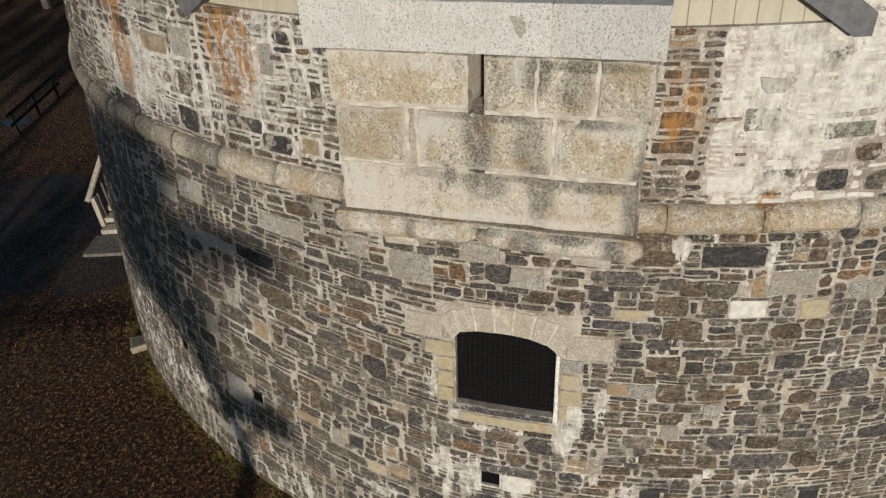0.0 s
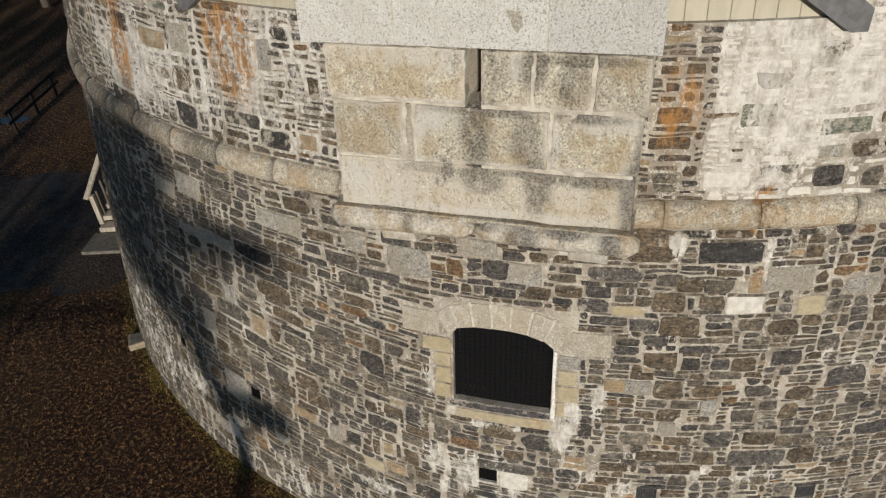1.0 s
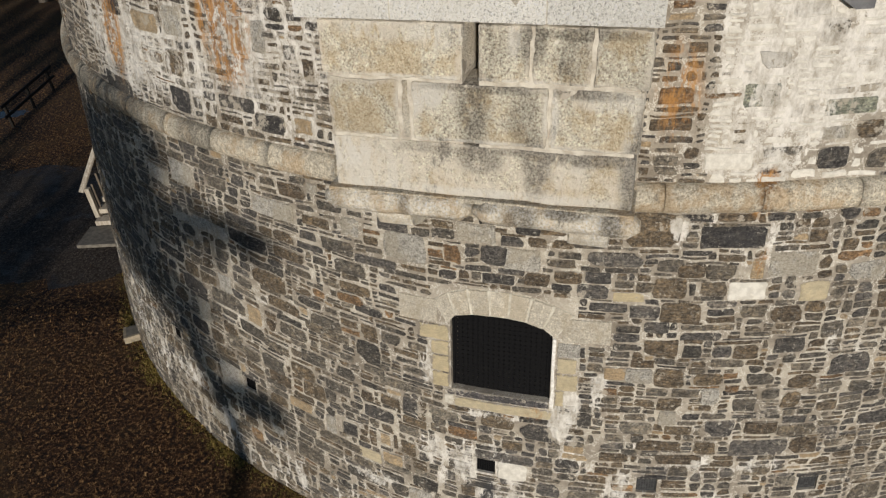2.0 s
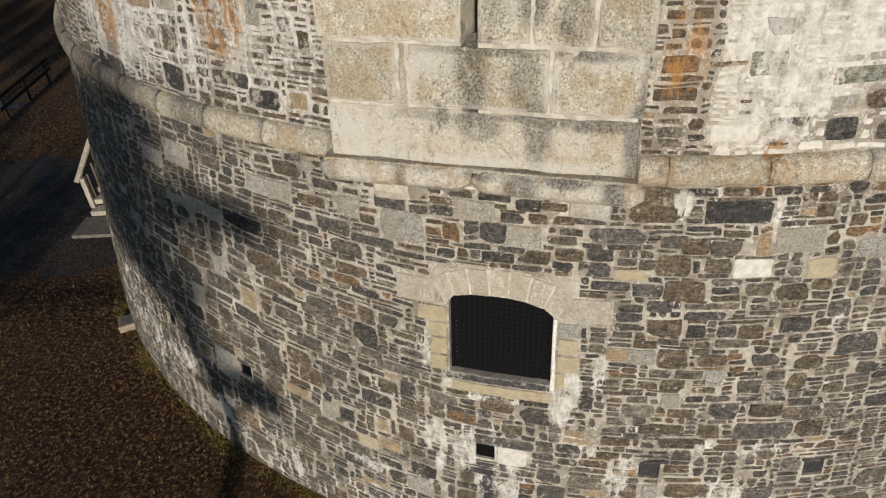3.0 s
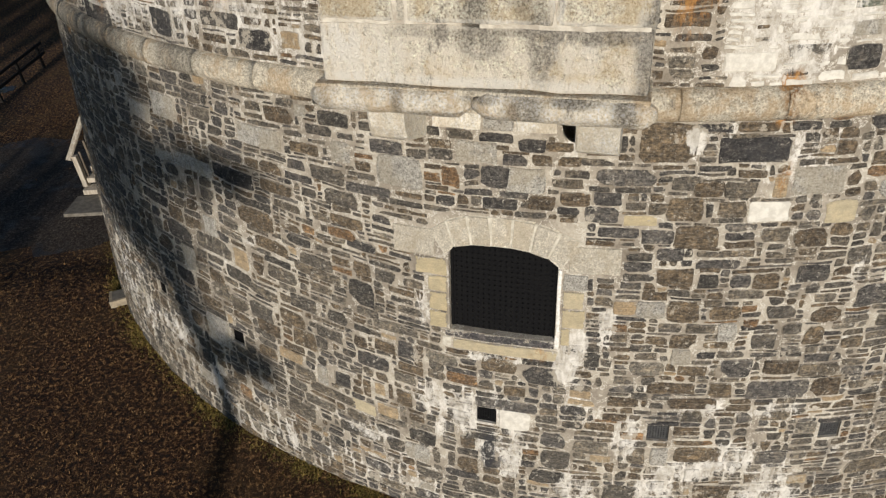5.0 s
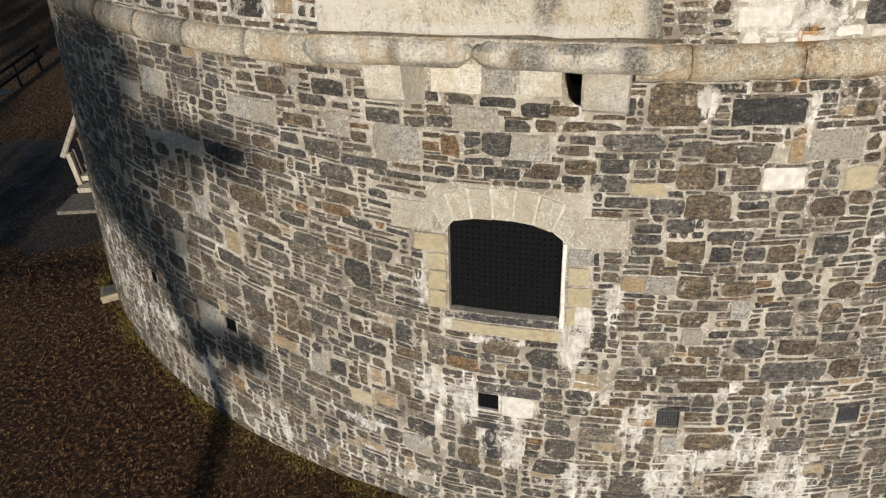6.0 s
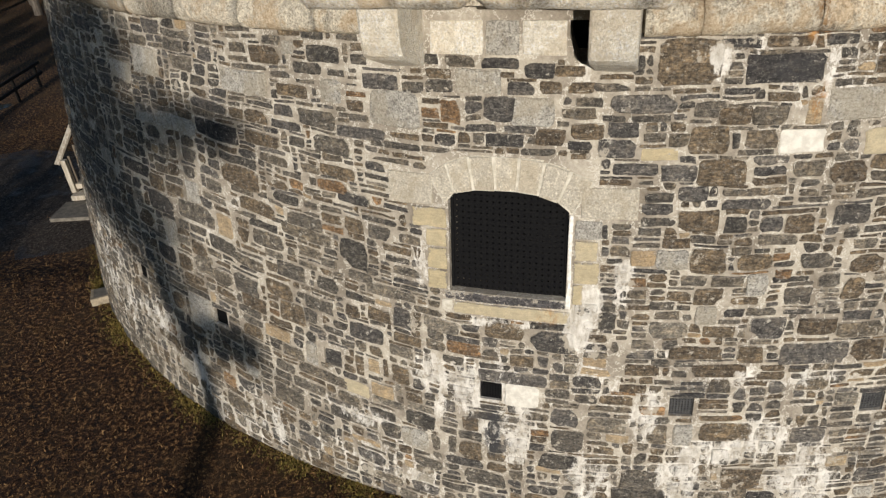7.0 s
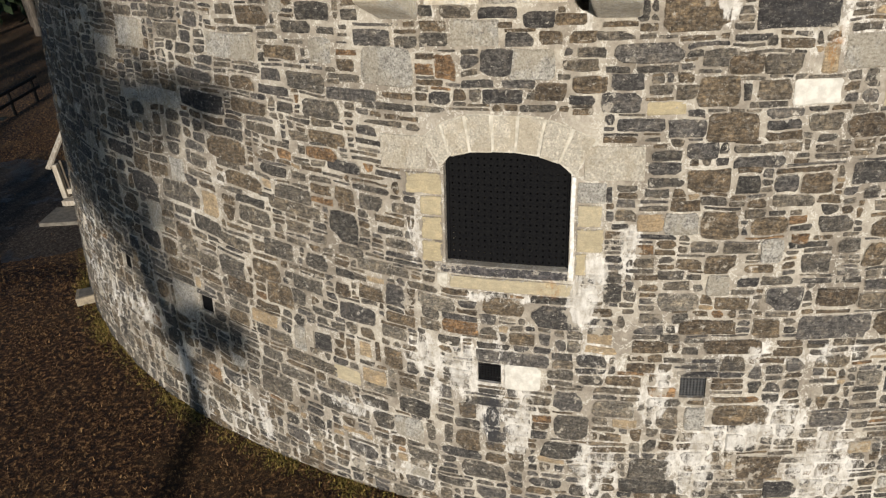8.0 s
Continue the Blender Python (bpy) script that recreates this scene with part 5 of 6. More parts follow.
def roll_stone(s0, s1, seed):
    bm = bmesh.new()
    zc, half = (STRING_Z[0] + STRING_Z[1]) / 2, (STRING_Z[1] - STRING_Z[0]) / 2
    steps = 8
    rows = []
    for i in range(steps + 1):
        s = s0 + 0.003 + (s1 - s0 - 0.006) * i / steps
        end = 0.004 if i in (0, steps) else 0.0
        row = []
        for k in range(11):
            a = -math.pi / 2 + math.pi * k / 10
            off = (0.115 - end) * math.cos(a) ** 0.8 if 0 < k < 10 else -0.05
            p = Vector(on_wall(s, zc + (half - end) * math.sin(a), off))
            row.append(bm.verts.new(p + noise.noise_vector(p * 5 + Vector((seed, 0, 0))) * 0.008))
        rows.append(row)
    for i in range(steps):
        for k in range(10):
            bm.faces.new((rows[i][k], rows[i + 1][k], rows[i + 1][k + 1], rows[i][k + 1]))
    bm.faces.new(rows[0][::-1])
    bm.faces.new(rows[-1])
    for f in bm.faces:
        f.smooth = len(f.verts) == 4
    return bm


arc = -1.313
roll_edges = [-1.74]
while arc < 30:
    roll_edges.append(arc)
    arc += 0.86
for a, b in zip(roll_edges, roll_edges[1:]):
    part("roll_stone", roll_stone(a, b, a), ROLL_GRANITE, string_course)
arc = -4.0
roll_edges = [arc]
while arc > -36:
    arc -= 0.88 if arc < -4.1 else 0.55
    roll_edges.append(arc)
for b, a in zip(roll_edges, roll_edges[1:]):
    part("roll_stone", roll_stone(a, b, a), ROLL_GRANITE, string_course)

# ---- the machicolated box over the window ----
box = thing("machicolation_box", "projecting granite box of large worn blocks on two corbels", "stone box")


def box_place(u, z, depth):
    """depth: metres out from the box's face."""
    return on_box(u, box_face(z) + depth, z)


def face_block(u0, u1, z0, z1, seed, front=0.0, deep=0.35, material=BOX_GRANITE, name="granite_block", gap=0.011, rough=0.018, parent=None):
    bm = block((u0 + gap, z0 + gap, front - deep), (u1 - u0 - 2 * gap, z1 - z0 - 2 * gap, deep), box_place, 0.018, rough, 11, seed)
    return part(name, bm, material, parent or box)


for i, row in enumerate((
        (-0.90, 1.43, 5.80, 6.24),
        (-0.90, -0.315, 6.24, 6.70), (-0.225, 0.79, 6.24, 6.70), (0.80, 1.44, 6.24, 6.70),
        (-0.93, 0.185, 6.70, 7.115), (0.275, 0.66, 6.70, 7.115), (0.66, 1.08, 6.70, 7.115), (1.08, 1.46, 6.70, 7.115))):
    face_block(*row, 60 + i, 0.004 * (i % 3))
face_block(-0.31, -0.23, 6.245, 6.70, 75, 0.002, name="joint_strip", material=ARCH_GRANITE)


def box_solid(u0, u1, w0, w1, z0, z1, seed, rough=0.01, bevel=0.018):
    return block((u0, w0, z0), (u1 - u0, w1 - w0, z1 - z0), lambda u, w, z: on_box(u, w, z), bevel, rough, 3, seed)


BOX_MORTAR = plain_material("box_mortar", (0.36, 0.32, 0.26), (0.56, 0.52, 0.44), 9.0, 0.9)
for u0, u1 in ((-0.88, 0.165), (0.285, 1.40)):
    bm = block((u0, 5.82, -1.6), (u1 - u0, 1.28, 1.590), box_place, 0.01, 0.003, 3, 80)
    part("core", bm, BOX_MORTAR, box)
part("slot_back", box_solid(0.17, 0.29, 9.7, 10.7, 5.85, 7.10, 82), BROWN_STONE, box)
# darker stone on the lower side blocks stands in for the stained, shaded crevice
for i, (z0, z1, w1) in enumerate(((5.80, 6.22, 11.05), (6.24, 6.68, 11.0), (6.70, 7.10, 10.95))):
    part("side_block", box_solid(1.28, (1.36, 1.40, 1.43)[i], 9.8, w1 - 0.45, z0, z1, 85 + i, 0.02), (DARK_STONE, BROWN_STONE, BOX_GRANITE)[i], box)
    part("side_block", box_solid(1.28, (1.385, 1.425, 1.445)[i], w1 - 0.44, w1, z0, z1, 88 + i, 0.02), (BROWN_STONE, BOX_GRANITE, BOX_GRANITE)[i], box)

# the roll under the box, in two lengths with rounded ends
def straight_roll(u0, u1, seed):
    bm = bmesh.new()
    rows = []
    steps = 14
    for i in range(steps + 1):
        x = i / steps
        end = max(0.0, 1 - min(x, 1 - x) * (u1 - u0) / 0.07)
        r = 0.106 * math.sqrt(max(0.12, 1 - 0.85 * end * end))
        row = []
        for k in range(16):
            a = 2 * math.pi * k / 16
            p = on_box(u0 + (u1 - u0) * x, 11.335 + r * 1.05 * math.cos(a), 5.690 + r * math.sin(a))
            row.append(bm.verts.new(p + noise.noise_vector(p * 6 + Vector((seed, 0, 0))) * 0.010))
        rows.append(row)
    for i in range(steps):
        for k in range(16):
            f = bm.faces.new((rows[i][k], rows[i][(k + 1) % 16], rows[i + 1][(k + 1) % 16], rows[i + 1][k]))
            f.smooth = True
    bm.faces.new(rows[0][::-1])
    bm.faces.new(rows[-1])
    bmesh.ops.recalc_face_normals(bm, faces=bm.faces)
    return bm


part("roll", straight_roll(-1.03, 0.225, 1.0), BOX_ROLL, box)
part("roll", straight_roll(0.235, 1.50, 2.0), BOX_ROLL, box)
part("floor_slab", box_solid(-0.98, 1.42, 10.0, 11.30, 5.60, 5.76, 92), ROLL_GRANITE, box)
part("fillet", box_solid(-0.97, 1.45, 11.0, 11.385, 5.762, 5.80, 93, 0.006, 0.006), ROLL_GRANITE, box)


def corbel(u0, u1, seed):
    """A bracket whose front swells outward in a quarter round."""
    profile = [(10.2, 5.63), (10.87, 5.63), (10.87, 5.40), (10.86, 5.20), (10.83, 5.11), (10.76, 5.06), (10.62, 5.00), (10.48, 4.94), (10.36, 4.89), (10.2, 4.87)]
    bm = bmesh.new()
    rings = []
    for u in (u0, u0 + 0.02, (u0 + u1) / 2, u1 - 0.02, u1):
        e = 0.012 if u in (u0, u1) else 0.0
        ring = []
        for w, z in profile:
            p = on_box(u, w - e, z + (e if z < 5.0 else 0))
            ring.append(bm.verts.new(p + noise.noise_vector(p * 6 + Vector((seed, 0, 0))) * 0.008))
        rings.append(ring)
    m = len(profile)
    for a, b in zip(rings, rings[1:]):
        for k in range(m):
            bm.faces.new((a[k], a[(k + 1) % m], b[(k + 1) % m], b[k]))
    bm.faces.new(rings[0][::-1])
    bm.faces.new(rings[-1])
    bmesh.ops.recalc_face_normals(bm, faces=bm.faces)
    return bm


CORBEL_GRANITE = granite_material("corbel_granite", (0.74, 0.70, 0.60), (0.56, 0.52, 0.43), (0.58, 0.49, 0.35), 0.3, blotch=0.6)
part("corbel", corbel(-0.82, -0.49, 3.0), CORBEL_GRANITE, box)
part("corbel", corbel(0.915, 1.255, 4.0), CORBEL_GRANITE, box)
for i, (s0, s1, z0) in enumerate(((-3.50, -3.02, 4.985), (-3.01, -2.71, 4.985), (-2.70, -2.32, 4.985))):
    wall_block("backing_stone", s0, s1, z0, 5.27, CORBEL_GRANITE if i != 1 else GRANITE, wall_lower, 0.012, -0.08, 95 + i)

# the pale new lintel on the box
lintel = thing("lintel", "pale speckled new granite lintel of three blocks on the box", "stone lintel")
for i, (u0, u1) in enumerate(((-1.085, -0.343), (-0.343, 0.753), (0.753, 1.503))):
    bm = block((u0 + 0.004, 7.122, -0.75), (u1 - u0 - 0.008, 0.345, 0.775), box_place, 0.005, 0.003, 4, 100 + i)
    part("lintel_block", bm, NEW_CONCRETE, lintel)

bm = block((-1.075, 7.126, -0.74), (2.568, 0.335, 0.758), box_place, 0.004, 0.001, 2, 104)
part("joint_mortar", bm, LIME_MORTAR, lintel, "pale mortar in the joints")

bm = bmesh.new()
patch_ring = ((0.47, 7.385), (0.575, 7.375), (0.585, 7.29), (0.55, 7.235), (0.52, 7.27))
low, high = ([bm.verts.new(box_place(u, z, off)) for u, z in patch_ring] for off in (0.015, 0.031))
bm.faces.new(high)
for k in range(5):
    bm.faces.new((low[k], low[(k + 1) % 5], high[(k + 1) % 5], high[k]))
bmesh.ops.recalc_face_normals(bm, faces=bm.faces)
part("repair_patch", bm, ARCH_GRANITE, lintel, "darker grey repair patch")

# ---- the boarded gable in the parapet's gap ----
gable = thing("gable", "beige boarded gable wall with a grey roof edge above the parapet", "gable")
count = 34
for k in range(count):
    a, b = GAP[0] + (GAP[1] - GAP[0]) * k / count, GAP[0] + (GAP[1] - GAP[0]) * (k + 1) / count
    wall_block("board", a, b, 6.90, 7.05 + 2.2 * (1 - abs(2 * (k + 0.5) / count - 1)), SIDING, gable, -0.06, -0.10, 110 + k, "", 0.0006, 0.001)


def verge(s_low, s_high, side):
    """The sloping end of the gable's roof, seen as a grey slab."""
    vs = []
    for off in (0.10, -1.6):
        for s, z in ((s_low, 6.84), (s_low + side * 0.14, 6.84), (s_low + side * 0.14, 7.02), (s_high, 9.15), (s_high, 8.92)):
            vs.append(on_wall(s, z, off + 0.12 * (z - 6.84)))
    fs = [(0, 1, 2, 3, 4), (9, 8, 7, 6, 5)] + [(k, 5 + k, 5 + (k + 1) % 5, (k + 1) % 5) for k in range(5)]
    ob = mesh_object("roof_edge", vs, fs, ROOF_GREY, gable)
    return ob


verge(0.0, -3.2, 1)
verge(-6.42, -3.2, -1)

# ---- wooden steps with a handrail, and the slab before them ----
def plank(corner, sizes, seed=0, turn=0.0, at=(0, 0, 0), slope=0.0):
    m = pose(*at, math.degrees(slope), 0, turn)
    return block(corner, sizes, lambda a, b, c: m @ Vector((a, b, c)), 0.006, 0.002, 2, seed)


# darker copy of the old wood, with the balusters' shade in its colour
SHADED_WOOD = plain_material("shaded_wood", (0.07, 0.055, 0.04), (0.12, 0.10, 0.075), 18.0, 0.85, (1, 1, 0.15))
steps = thing("steps", "weathered wooden steps with a handrail at the tower's door", "steps")
part("post", plank((-0.055, -0.055, 0), (0.11, 0.11, 0.80), 1, 0, (-8.89, 14.19, -0.03)), OLD_WOOD, steps)
part("handrail", plank((-0.07, -0.05, 0), (0.13, 1.9, 0.05), 2, -21.8, (-9.02, 14.20, 0.70), radians(44)), OLD_WOOD, steps)
for i in range(5):
    part("baluster", plank((-0.02, -0.02, 0), (0.05, 0.03, 0.78), 4 + i, 0, (-8.83 + 0.10 * i, 14.32 + 0.16 * i, 0.03 + 0.20 * i)), SHADED_WOOD, steps)
for i in range(5):
    part("tread", plank((0, 0, 0), (1.6, 0.3, 0.12), 10 + i, 0, (-8.88 + 0.02 * i, 13.94 + 0.27 * i, -0.13 + 0.17 * i)), OLD_WOOD, steps)
for i, x in enumerate((-8.84, -7.50)):
    part("stringer", plank((0, 0, 0), (0.05, 1.35, 0.12), 16 + i, 0, (x, 14.0, -0.25), radians(32)), SHADED_WOOD, steps)
slab = thing("slab", "flat grey concrete slab before the wooden steps", "slab")
part("paving", plank((0, 0, 0), (1.5, 0.80, 0.16), 20, 0, (-9.04, 13.15, -0.31)), PAVING, slab)
DULL_WOOD = plain_material("dull_wood", (0.20, 0.165, 0.12), (0.32, 0.27, 0.19), 14.0, 0.9)
drain = thing("drain_box", "small timber-edged drain box in the grass beside the wall", "drain")
part("kerb", plank((0, 0, 0), (0.36, 0.05, 0.17), 21, 22, (-6.43, 9.50, -0.03)), DULL_WOOD, drain)
part("kerb", plank((0, 0, 0), (0.05, 0.30, 0.165), 22, 22, (-6.45, 9.55, -0.03)), DULL_WOOD, drain)
part("lid", plank((0.05, 0.05, 0), (0.32, 0.28, 0.035), 23, 22, (-6.43, 9.50, 0.105)), PAVING, drain)

# a low dark rail fence at the lawn's far side
RAIL_DARK = plain_material("dark_rail", (0.012, 0.010, 0.008), (0.030, 0.025, 0.020), 18.0, 0.9)
rail_fence = thing("rail_fence", "low dark timber rail fence at the lawn's far side", "fence")
for i in range(3):
    part("post", plank((-0.04, -0.04, 0), (0.08, 0.08, 0.86), 30 + i, 0, (-14.25 - 0.05 * i, 20.3 + 1.5 * i, -0.28)), RAIL_DARK, rail_fence)
for i, z in enumerate((0.16, 0.50)):
    part("rail", plank((-0.035, -0.3, 0), (0.05, 3.6, 0.09), 34 + i, 1.9, (-14.19, 20.3, z)), RAIL_DARK, rail_fence)


# ---- trees: one south of the tower throws its shade on the wall, unseen evergreens there shade path and lawn, bare ones stand in the wood behind ----
BARK = plain_material("bark", (0.05, 0.04, 0.03), (0.13, 0.11, 0.09), 14.0, 0.9, (1, 1, 0.2))
NEEDLES = plain_material("needles", (0.012, 0.022, 0.010), (0.035, 0.05, 0.02), 9.0, 0.9)


def limb(vs, fs, points, radii, sides=6):
    base = len(vs)
    for i, (p, r) in enumerate(zip(points, radii)):
        d = (points[min(i + 1, len(points) - 1)] - points[max(i - 1, 0)]).normalized()
        x = d.orthogonal().normalized()
        y = d.cross(x)
        for k in range(sides):
            a = 2 * math.pi * k / sides
            vs.append(p + (x * math.cos(a) + y * math.sin(a)) * r)
    for i in range(len(points) - 1):
        for k in range(sides):
            fs.append((base + i * sides + k, base + i * sides + (k + 1) % sides, base + (i + 1) * sides + (k + 1) % sides, base + (i + 1) * sides + k))
    fs.append(tuple(base + (len(points) - 1) * sides + k for k in range(sides)))


def grow(vs, fs, start, way, length, r, depth, rng, tips):
    points, radii = [start], [r]
    p, d = start.copy(), way.normalized()
    for k in range(4):
        d = (d + Vector((rng.uniform(-0.2, 0.2), rng.uniform(-0.2, 0.2), rng.uniform(-0.05, 0.18)))).normalized()
        p = p + d * length / 4
        points.append(p)
        radii.append(r * (1 - 0.17 * (k + 1)))
    limb(vs, fs, points, radii, 6 if depth > 1 else 4)
    tips.append(p)
    if depth:
        for k in range(rng.choice((2, 3, 3))):
            i = rng.choice((2, 3, 4, 4))
            side = Vector((rng.uniform(-1, 1), rng.uniform(-1, 1), rng.uniform(0.1, 0.9))).normalized()
            grow(vs, fs, points[i], (d * 0.7 + side).normalized(), length * rng.uniform(0.55, 0.8), radii[i] * 0.62, depth - 1, rng, tips)


def clump(vs, fs, centre, reach, count, rng, size=0.12):
    """Many small leaf blades scattered through a ragged volume."""
    for _ in range(count):
        d = Vector((rng.gauss(0, 1), rng.gauss(0, 1), rng.gauss(0, 0.8)))
        p = centre + d * reach * 0.5
        a = Vector((rng.uniform(-1, 1), rng.uniform(-1, 1), rng.uniform(-1, 1))).normalized() * size * rng.uniform(0.6, 1.5)
        b = a.orthogonal().normalized() * size * rng.uniform(0.3, 0.6)
        i = len(vs)
        vs += [p - a, p + b, p + a, p - b]
        fs.append((i, i + 1, i + 2, i + 3))


def tree(place, height, rng, label, leaves=0, lean=(0, 0), depth=4):
    root = thing("tree", label, "tree")
    vs, fs, tips = [], [], []
    base = Vector(place)
    points, radii = [], []
    for k in range(9):
        f = k / 8
        points.append(base + Vector((lean[0] * f * f * height + 0.1 * math.sin(5 * f + base.x), lean[1] * f * height, f * height * 0.9 - 0.1)))
        radii.append(height * 0.016 * (1.25 - f))
    limb(vs, fs, points, radii, 9)
    for k in range(3, 9):
        for _ in range(3):
            a = rng.uniform(0, 2 * math.pi)
            grow(vs, fs, points[k], Vector((math.cos(a), math.sin(a), rng.uniform(0.3, 1.1))), height * rng.uniform(0.12, 0.22), radii[k] * 0.5, depth - 2, rng, tips)
    trunk = mesh_object("trunk", vs, fs, BARK, root)
    if leaves:
        lv, lf = [], []
        for p in tips:
            clump(lv, lf, p, 0.6, leaves, rng)
        mesh_object("crown", lv, lf, NEEDLES, root)
    return root


rng = random.Random(11)
# the tree whose shadow lies on the wall: a trunk, two low boughs and a ragged crown
SHADE_Y = -19.0
shade = thing("tree", "half-bare tree with a ragged crown on the sunny lawn", "tree")
tv, tf, tl, tm = [], [], [], []


def cast_from(x, z, y):
    """The point of the tree that the sun's ray through a wall point (x, y, z) crosses."""
    reach = (y - SHADE_Y) / -to_sun.y
    return Vector((x + to_sun.x * reach, SHADE_Y, z + to_sun.z * reach))


trunk_line = [Vector((-3.0, SHADE_Y, -0.1)), Vector((-2.98, SHADE_Y, 2.4)), Vector((-3.0, SHADE_Y, 4.9)), cast_from(-3.6, 0.7, 6.9), cast_from(-3.85, 1.4, 7.2), cast_from(-4.1, 2.1, 7.6), cast_from(-4.45, 2.8, 8.0), cast_from(-4.6, 4.0, 8.3), cast_from(-4.5, 5.5, 8.6)]
limb(tv, tf, trunk_line, [0.24, 0.20, 0.18, 0.16, 0.16, 0.15, 0.13, 0.10, 0.04], 9)
boughs = ((cast_from(-3.75, 1.1, 7.1), cast_from(-3.2, 1.36, 6.7), cast_from(-2.45, 1.36, 6.25)), (cast_from(-4.5, 3.6, 8.2), cast_from(-3.3, 3.95, 7.2), cast_from(-2.45, 4.05, 6.7)), (cast_from(-4.3, 2.5, 7.8), cast_from(-4.9, 2.6, 8.4), cast_from(-5.6, 3.0, 9.3)))
for b in boughs:
    limb(tv, tf, list(b), [0.10, 0.08, 0.04], 6)
mesh_object("trunk", tv, tf, BARK, shade)
cv, cf = [], []
for x, z, y, reach, number in ((-3.6, 1.2, 7.0, 0.35, 60), (-3.3, 1.38, 6.75, 0.22, 80), (-2.8, 1.36, 6.45, 0.2, 65), (-3.9, 1.9, 7.4, 0.3, 60), (-4.2, 2.5, 7.8, 0.5, 200), (-4.9, 2.7, 8.4, 0.6, 260), (-5.4, 3.0, 9.2, 0.6, 220), (-4.6, 3.4, 8.2, 0.6, 260), (-3.3, 3.95, 7.2, 0.35, 130), (-2.6, 4.05, 6.7, 0.22, 60), (-5.1, 4.0, 9.0, 0.6, 200), (-4.6, 4.9, 8.6, 0.5, 130), (-5.8, 3.8, 9.8, 0.6, 200), (-5.5, 4.3, 9.7, 0.45, 150), (-4.5, 4.7, 8.4, 0.4, 110), (-5.3, 4.0, 9.3, 0.4, 120), (-4.4, 4.2, 8.3, 0.4, 120), (-4.9, 3.4, 8.6, 0.4, 130), (-3.9, 3.75, 7.7, 0.3, 90), (-4.0, 4.7, 7.8, 0.25, 50)):
    clump(cv, cf, cast_from(x, z, y), reach * 1.5, int(number * 2.5), rng, 0.10)
mesh_object("crown", cv, cf, NEEDLES, shade)

# out of view: a band of foliage added to shade the path
path_shade = thing("tree", "unseen evergreen crown added to shade the path", "tree")
tv, tf, cv, cf = [], [], [], []
limb(tv, tf, [Vector((-11.2, -15.0, -0.1)), Vector((-11.3, -15.0, 4.0)), Vector((-11.2, -15.1, 7.2))], [0.2, 0.16, 0.06], 8)
for k in range(15):
    p = Vector((rng.uniform(-15.5, -8.6), -15.0 + rng.uniform(-0.6, 0.6), rng.uniform(5.9, 7.1)))
    limb(tv, tf, [Vector((-11.3, -15.0, p.z - 1.2)), (p + Vector((-11.3, -15.0, p.z - 1.0))) / 2, p], [0.07, 0.05, 0.02], 4)
    clump(cv, cf, p, 0.9, 65, rng, 0.13)
mesh_object("trunk", tv, tf, BARK, path_shade)
mesh_object("crown", cv, cf, NEEDLES, path_shade)
# another unseen row, added so its crowns darken the far lawn in stripes
lawn_shade = thing("tree", "unseen row of evergreens added to shade the far lawn", "tree")
tv, tf, cv, cf = [], [], [], []
for k in range(11):
    x = -25.0 + 1.15 * k + rng.uniform(-0.3, 0.3)
    top = rng.uniform(8.8, 10.0)
    limb(tv, tf, [Vector((x, -10.0, -0.1)), Vector((x + 0.1, -10.0, 6.0)), Vector((x, -10.0, top))], [0.2, 0.15, 0.04], 7)
    for q in range(7):
        clump(cv, cf, Vector((x + rng.uniform(-0.3, 0.3), -10.0, 7.7 + (top - 7.7) * q / 6)), 0.5, 70, rng, 0.12)
mesh_object("trunk", tv, tf, BARK, lawn_shade)
mesh_object("crown", cv, cf, NEEDLES, lawn_shade)
for x, y, h in ((-20.0, -14.0, 14.0), (-24.0, -8.0, 12.0)):
    tree((x, y, 0), h, rng, "tall leafy evergreen tree at the lawn's sunny edge", 9, (0.01, 0), 4)
for k in range(16):
    x = -36 + 1.7 * k + rng.uniform(-0.6, 0.6)
    y = 35.5 + 0.12 * (k - 8) + rng.uniform(-0.8, 3.0)
    tree((x, y, 0), rng.uniform(7, 11), rng, "bare grey-brown tree at the edge of the far wood", 0, (rng.uniform(-0.08, 0.08), 0), 4)
wood_v, wood_f = [], []
for k in range(420):
    x, y = rng.uniform(-60, 10), rng.uniform(38.5, 52)
    clump(wood_v, wood_f, Vector((x, y, rng.uniform(0.3, 8.0))), 1.9, 46, rng, 0.42)
tagged(mesh_object("wood", wood_v, wood_f, NEEDLES), "dark evergreen wood behind the lawn", "wood", kind="stuff")

# ---- grass: flattened winter blades and moss at the wall's foot ----
def grass_material(name, stops):
    t = Tree(name)
    return t.done(t.ramp(t.random(), stops), 0.9)


STRAW = grass_material("dead_grass", ((0.0, (0.012, 0.005, 0.002)), (0.45, (0.045, 0.020, 0.008)), (0.72, (0.15, 0.072, 0.027)), (0.92, (0.42, 0.25, 0.105)), (1.0, (0.12, 0.062, 0.024))))
MOSS = grass_material("moss", ((0.0, (0.07, 0.06, 0.012)), (0.6, (0.22, 0.165, 0.035)), (1.0, (0.36, 0.24, 0.08))))


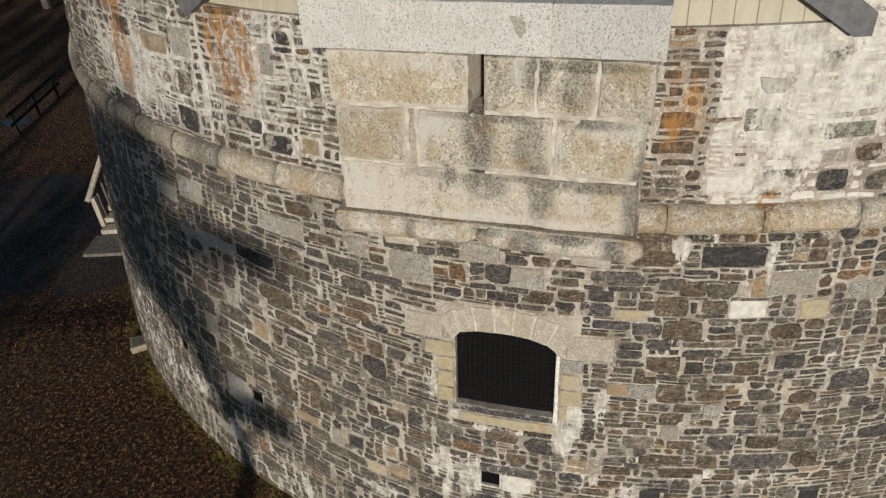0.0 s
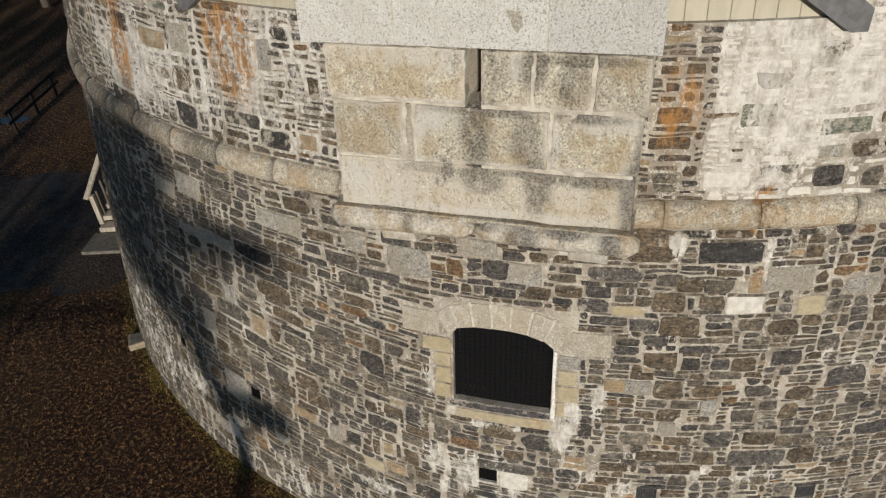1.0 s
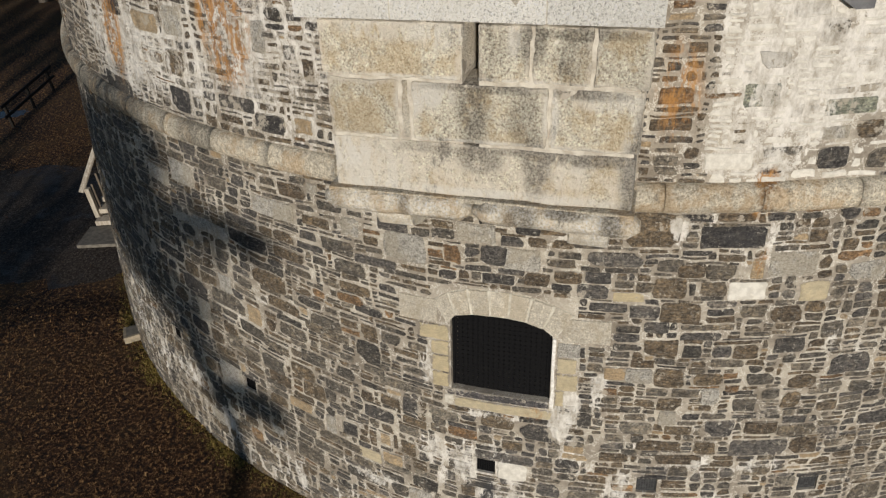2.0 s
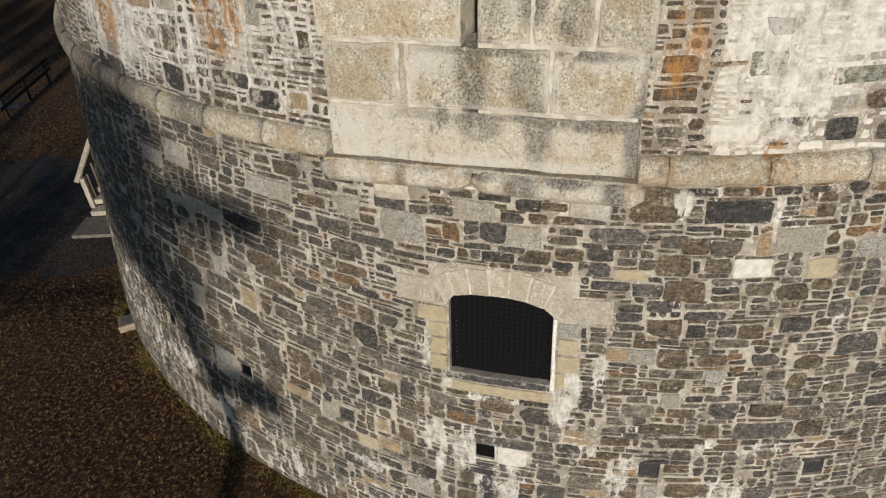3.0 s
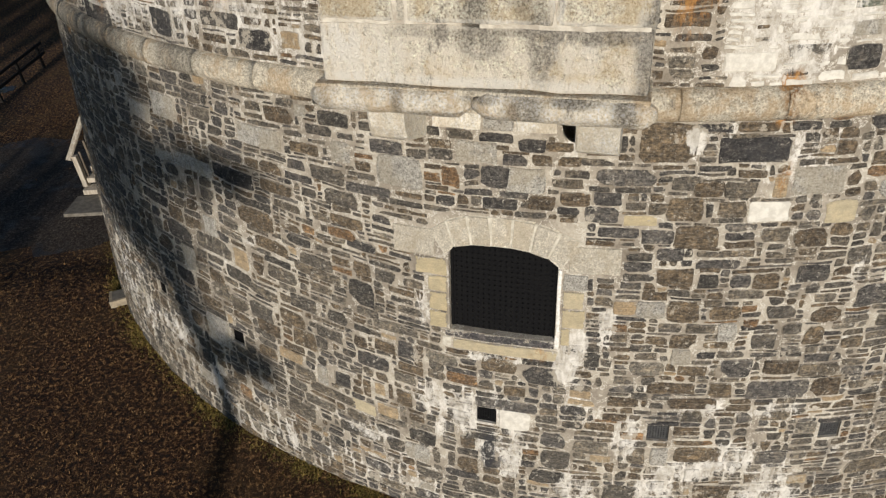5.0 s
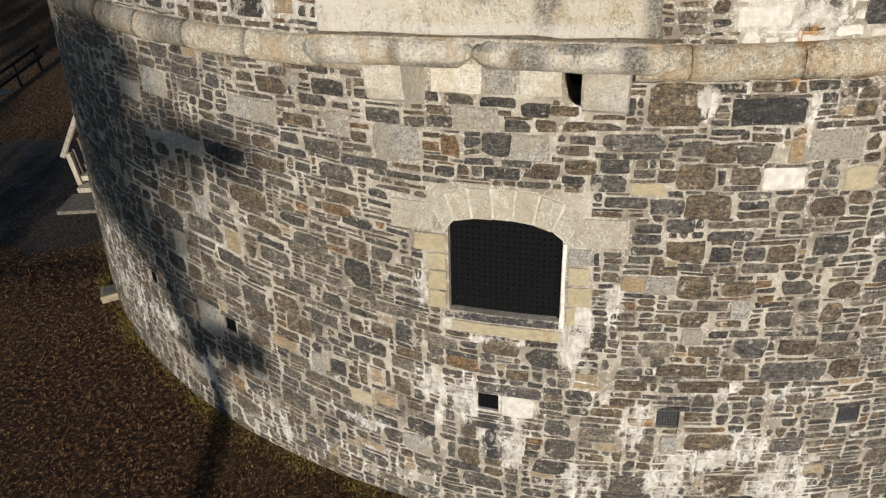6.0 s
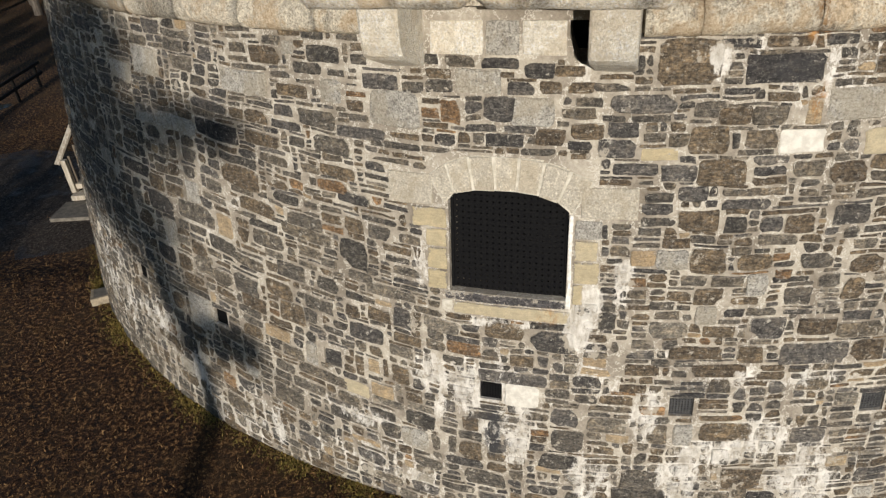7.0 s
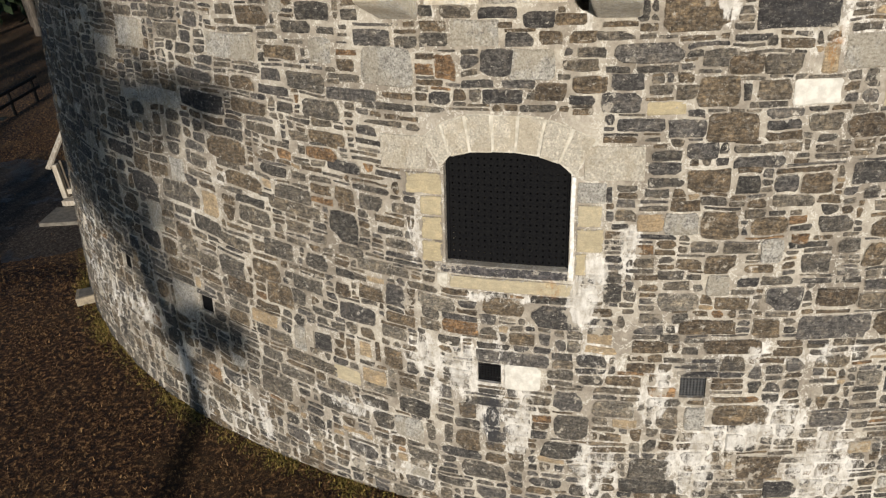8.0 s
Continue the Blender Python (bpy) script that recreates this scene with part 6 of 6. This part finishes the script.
def blades(name, spots_at, length, width, material, label, category, tuft=1, spread=0.0):
    vs, fs = [], []
    for x0, y0 in spots_at:
        tall = rng.uniform(0.5, 1.5)
        for _ in range(tuft):
            x, y = (x0 + rng.gauss(0, spread), y0 + rng.gauss(0, spread)) if spread else (x0, y0)
            a = rng.uniform(0, 2 * math.pi)
            l, w = length * tall * rng.uniform(0.6, 1.3), width * rng.uniform(0.6, 1.4)
            dx, dy, up = math.cos(a), math.sin(a), rng.uniform(0.2, 1.1)
            i, z = len(vs), ground_z(x, y) + 0.002
            vs += [(x - dy * w, y + dx * w, z), (x + dy * w, y - dx * w, z), (x + dx * l, y + dy * l, z + l * up)]
            fs.append((i, i + 1, i + 2))
    return tagged(mesh_object(name, vs, fs, material), label, category, kind="stuff")


def lawn_spots(count):
    out = []
    while len(out) < count:
        x, y = rng.uniform(-13, 0.5), rng.uniform(2.5, 21)
        if math.hypot(x - AX, y - AY) < 10.97 or (x < -7.4 and 11.7 + 0.35 * noise.noise(Vector((x * 1.5, y * 1.5, 0))) < y < 17.0 and rng.random() < 0.95):
            continue
        if -9.05 < x < -7.5 and 13.0 < y < 15.5:
            continue
        out.append((x, y))
    return out


blades("grass", lawn_spots(12000), 0.030, 0.0045, STRAW, "tufted brown winter grass with fallen leaves", "grass", 9, 0.03)
foot = []
for _ in range(20000):
    a = radians(rng.uniform(-72, 10))
    r = 10.98 + abs(rng.gauss(0, 0.12))
    if rng.random() < 0.25 + 0.75 * (noise.noise(Vector((math.degrees(a) * 0.22, 0, 0))) > 0.05):
        foot.append((AX + r * math.sin(a), AY - r * math.cos(a)))
blades("moss", foot, 0.028, 0.006, MOSS, "yellow-green moss and grass along the wall's foot", "moss")

# ---- the stones of the walls, last ----
rng = random.Random(5)
fixed = [(-3.97, -1.64, 2.55, 4.17), (-4.05, -1.85, 4.84, 5.27)] + [(s - 0.16, s + 0.22, 1.59, 1.89) for s in VENT_ARCS]
taken = [(-3.97, -3.39, 3.64, 3.97), (-3.60, -1.98, 2.79, 3.66), (-3.46, -2.19, 2.55, 2.81), (-3.74, -3.4, 3.43, 3.66), (-3.47, -3.36, 3.9, 4.06), (-3.56, -2.05, 3.60, 4.14), (-3.38, -2.27, 4.1, 4.165), (-2.15, -1.65, 3.60, 3.93), (-3.51, -2.15, 4.97, 5.27), (-2.32, -2.15, 4.90, 5.2), (-2.2, -1.78, 4.84, 5.27), (-4.05, -3.55, 4.87, 5.27)]
taken += [(s - 0.125, s + 0.125, 1.59, 1.815) for s in VENT_ARCS] + [(s - 0.155, s + 0.215, 1.81, 1.885) for s in VENT_ARCS]
lower = pack(-13.2, 5.6, -0.42, 5.18, taken, STONES_WALL, rng, 1.0)
lower += pack(5.6, TURN_S - 13.2, -0.06, 5.18, [], [], rng, 2.2)
rubble(wall_lower, lower, (-2.7, 3.0), fixed, rng, (-13.0, 5.0), "dark slate and granite rubble stones")
upper = pack(-13.2, GAP[0] - 0.05, 5.40, 8.0, [], [r for r in STONES_PARAPET if r[0] < -6.5], rng, 1.0)
upper += pack(GAP[0] - 0.05, GAP[1], 5.40, 6.92, [(-4.6, -1.75, 5.40, 6.92)], [r for r in STONES_PARAPET if GAP[0] <= r[0] <= GAP[1]], rng, 1.0)
upper += pack(GAP[1], 5.6, 5.40, 8.0, [], [r for r in STONES_PARAPET if r[0] > GAP[1]], rng, 1.0)
upper += pack(5.6, TURN_S - 13.2, 5.40, 8.0, [], [], rng, 2.2)
rubble(wall_parapet, upper, (-1.0, 6.2), [], rng, (-13.0, 5.0), "limewashed rubble stones of the parapet", 0.009)
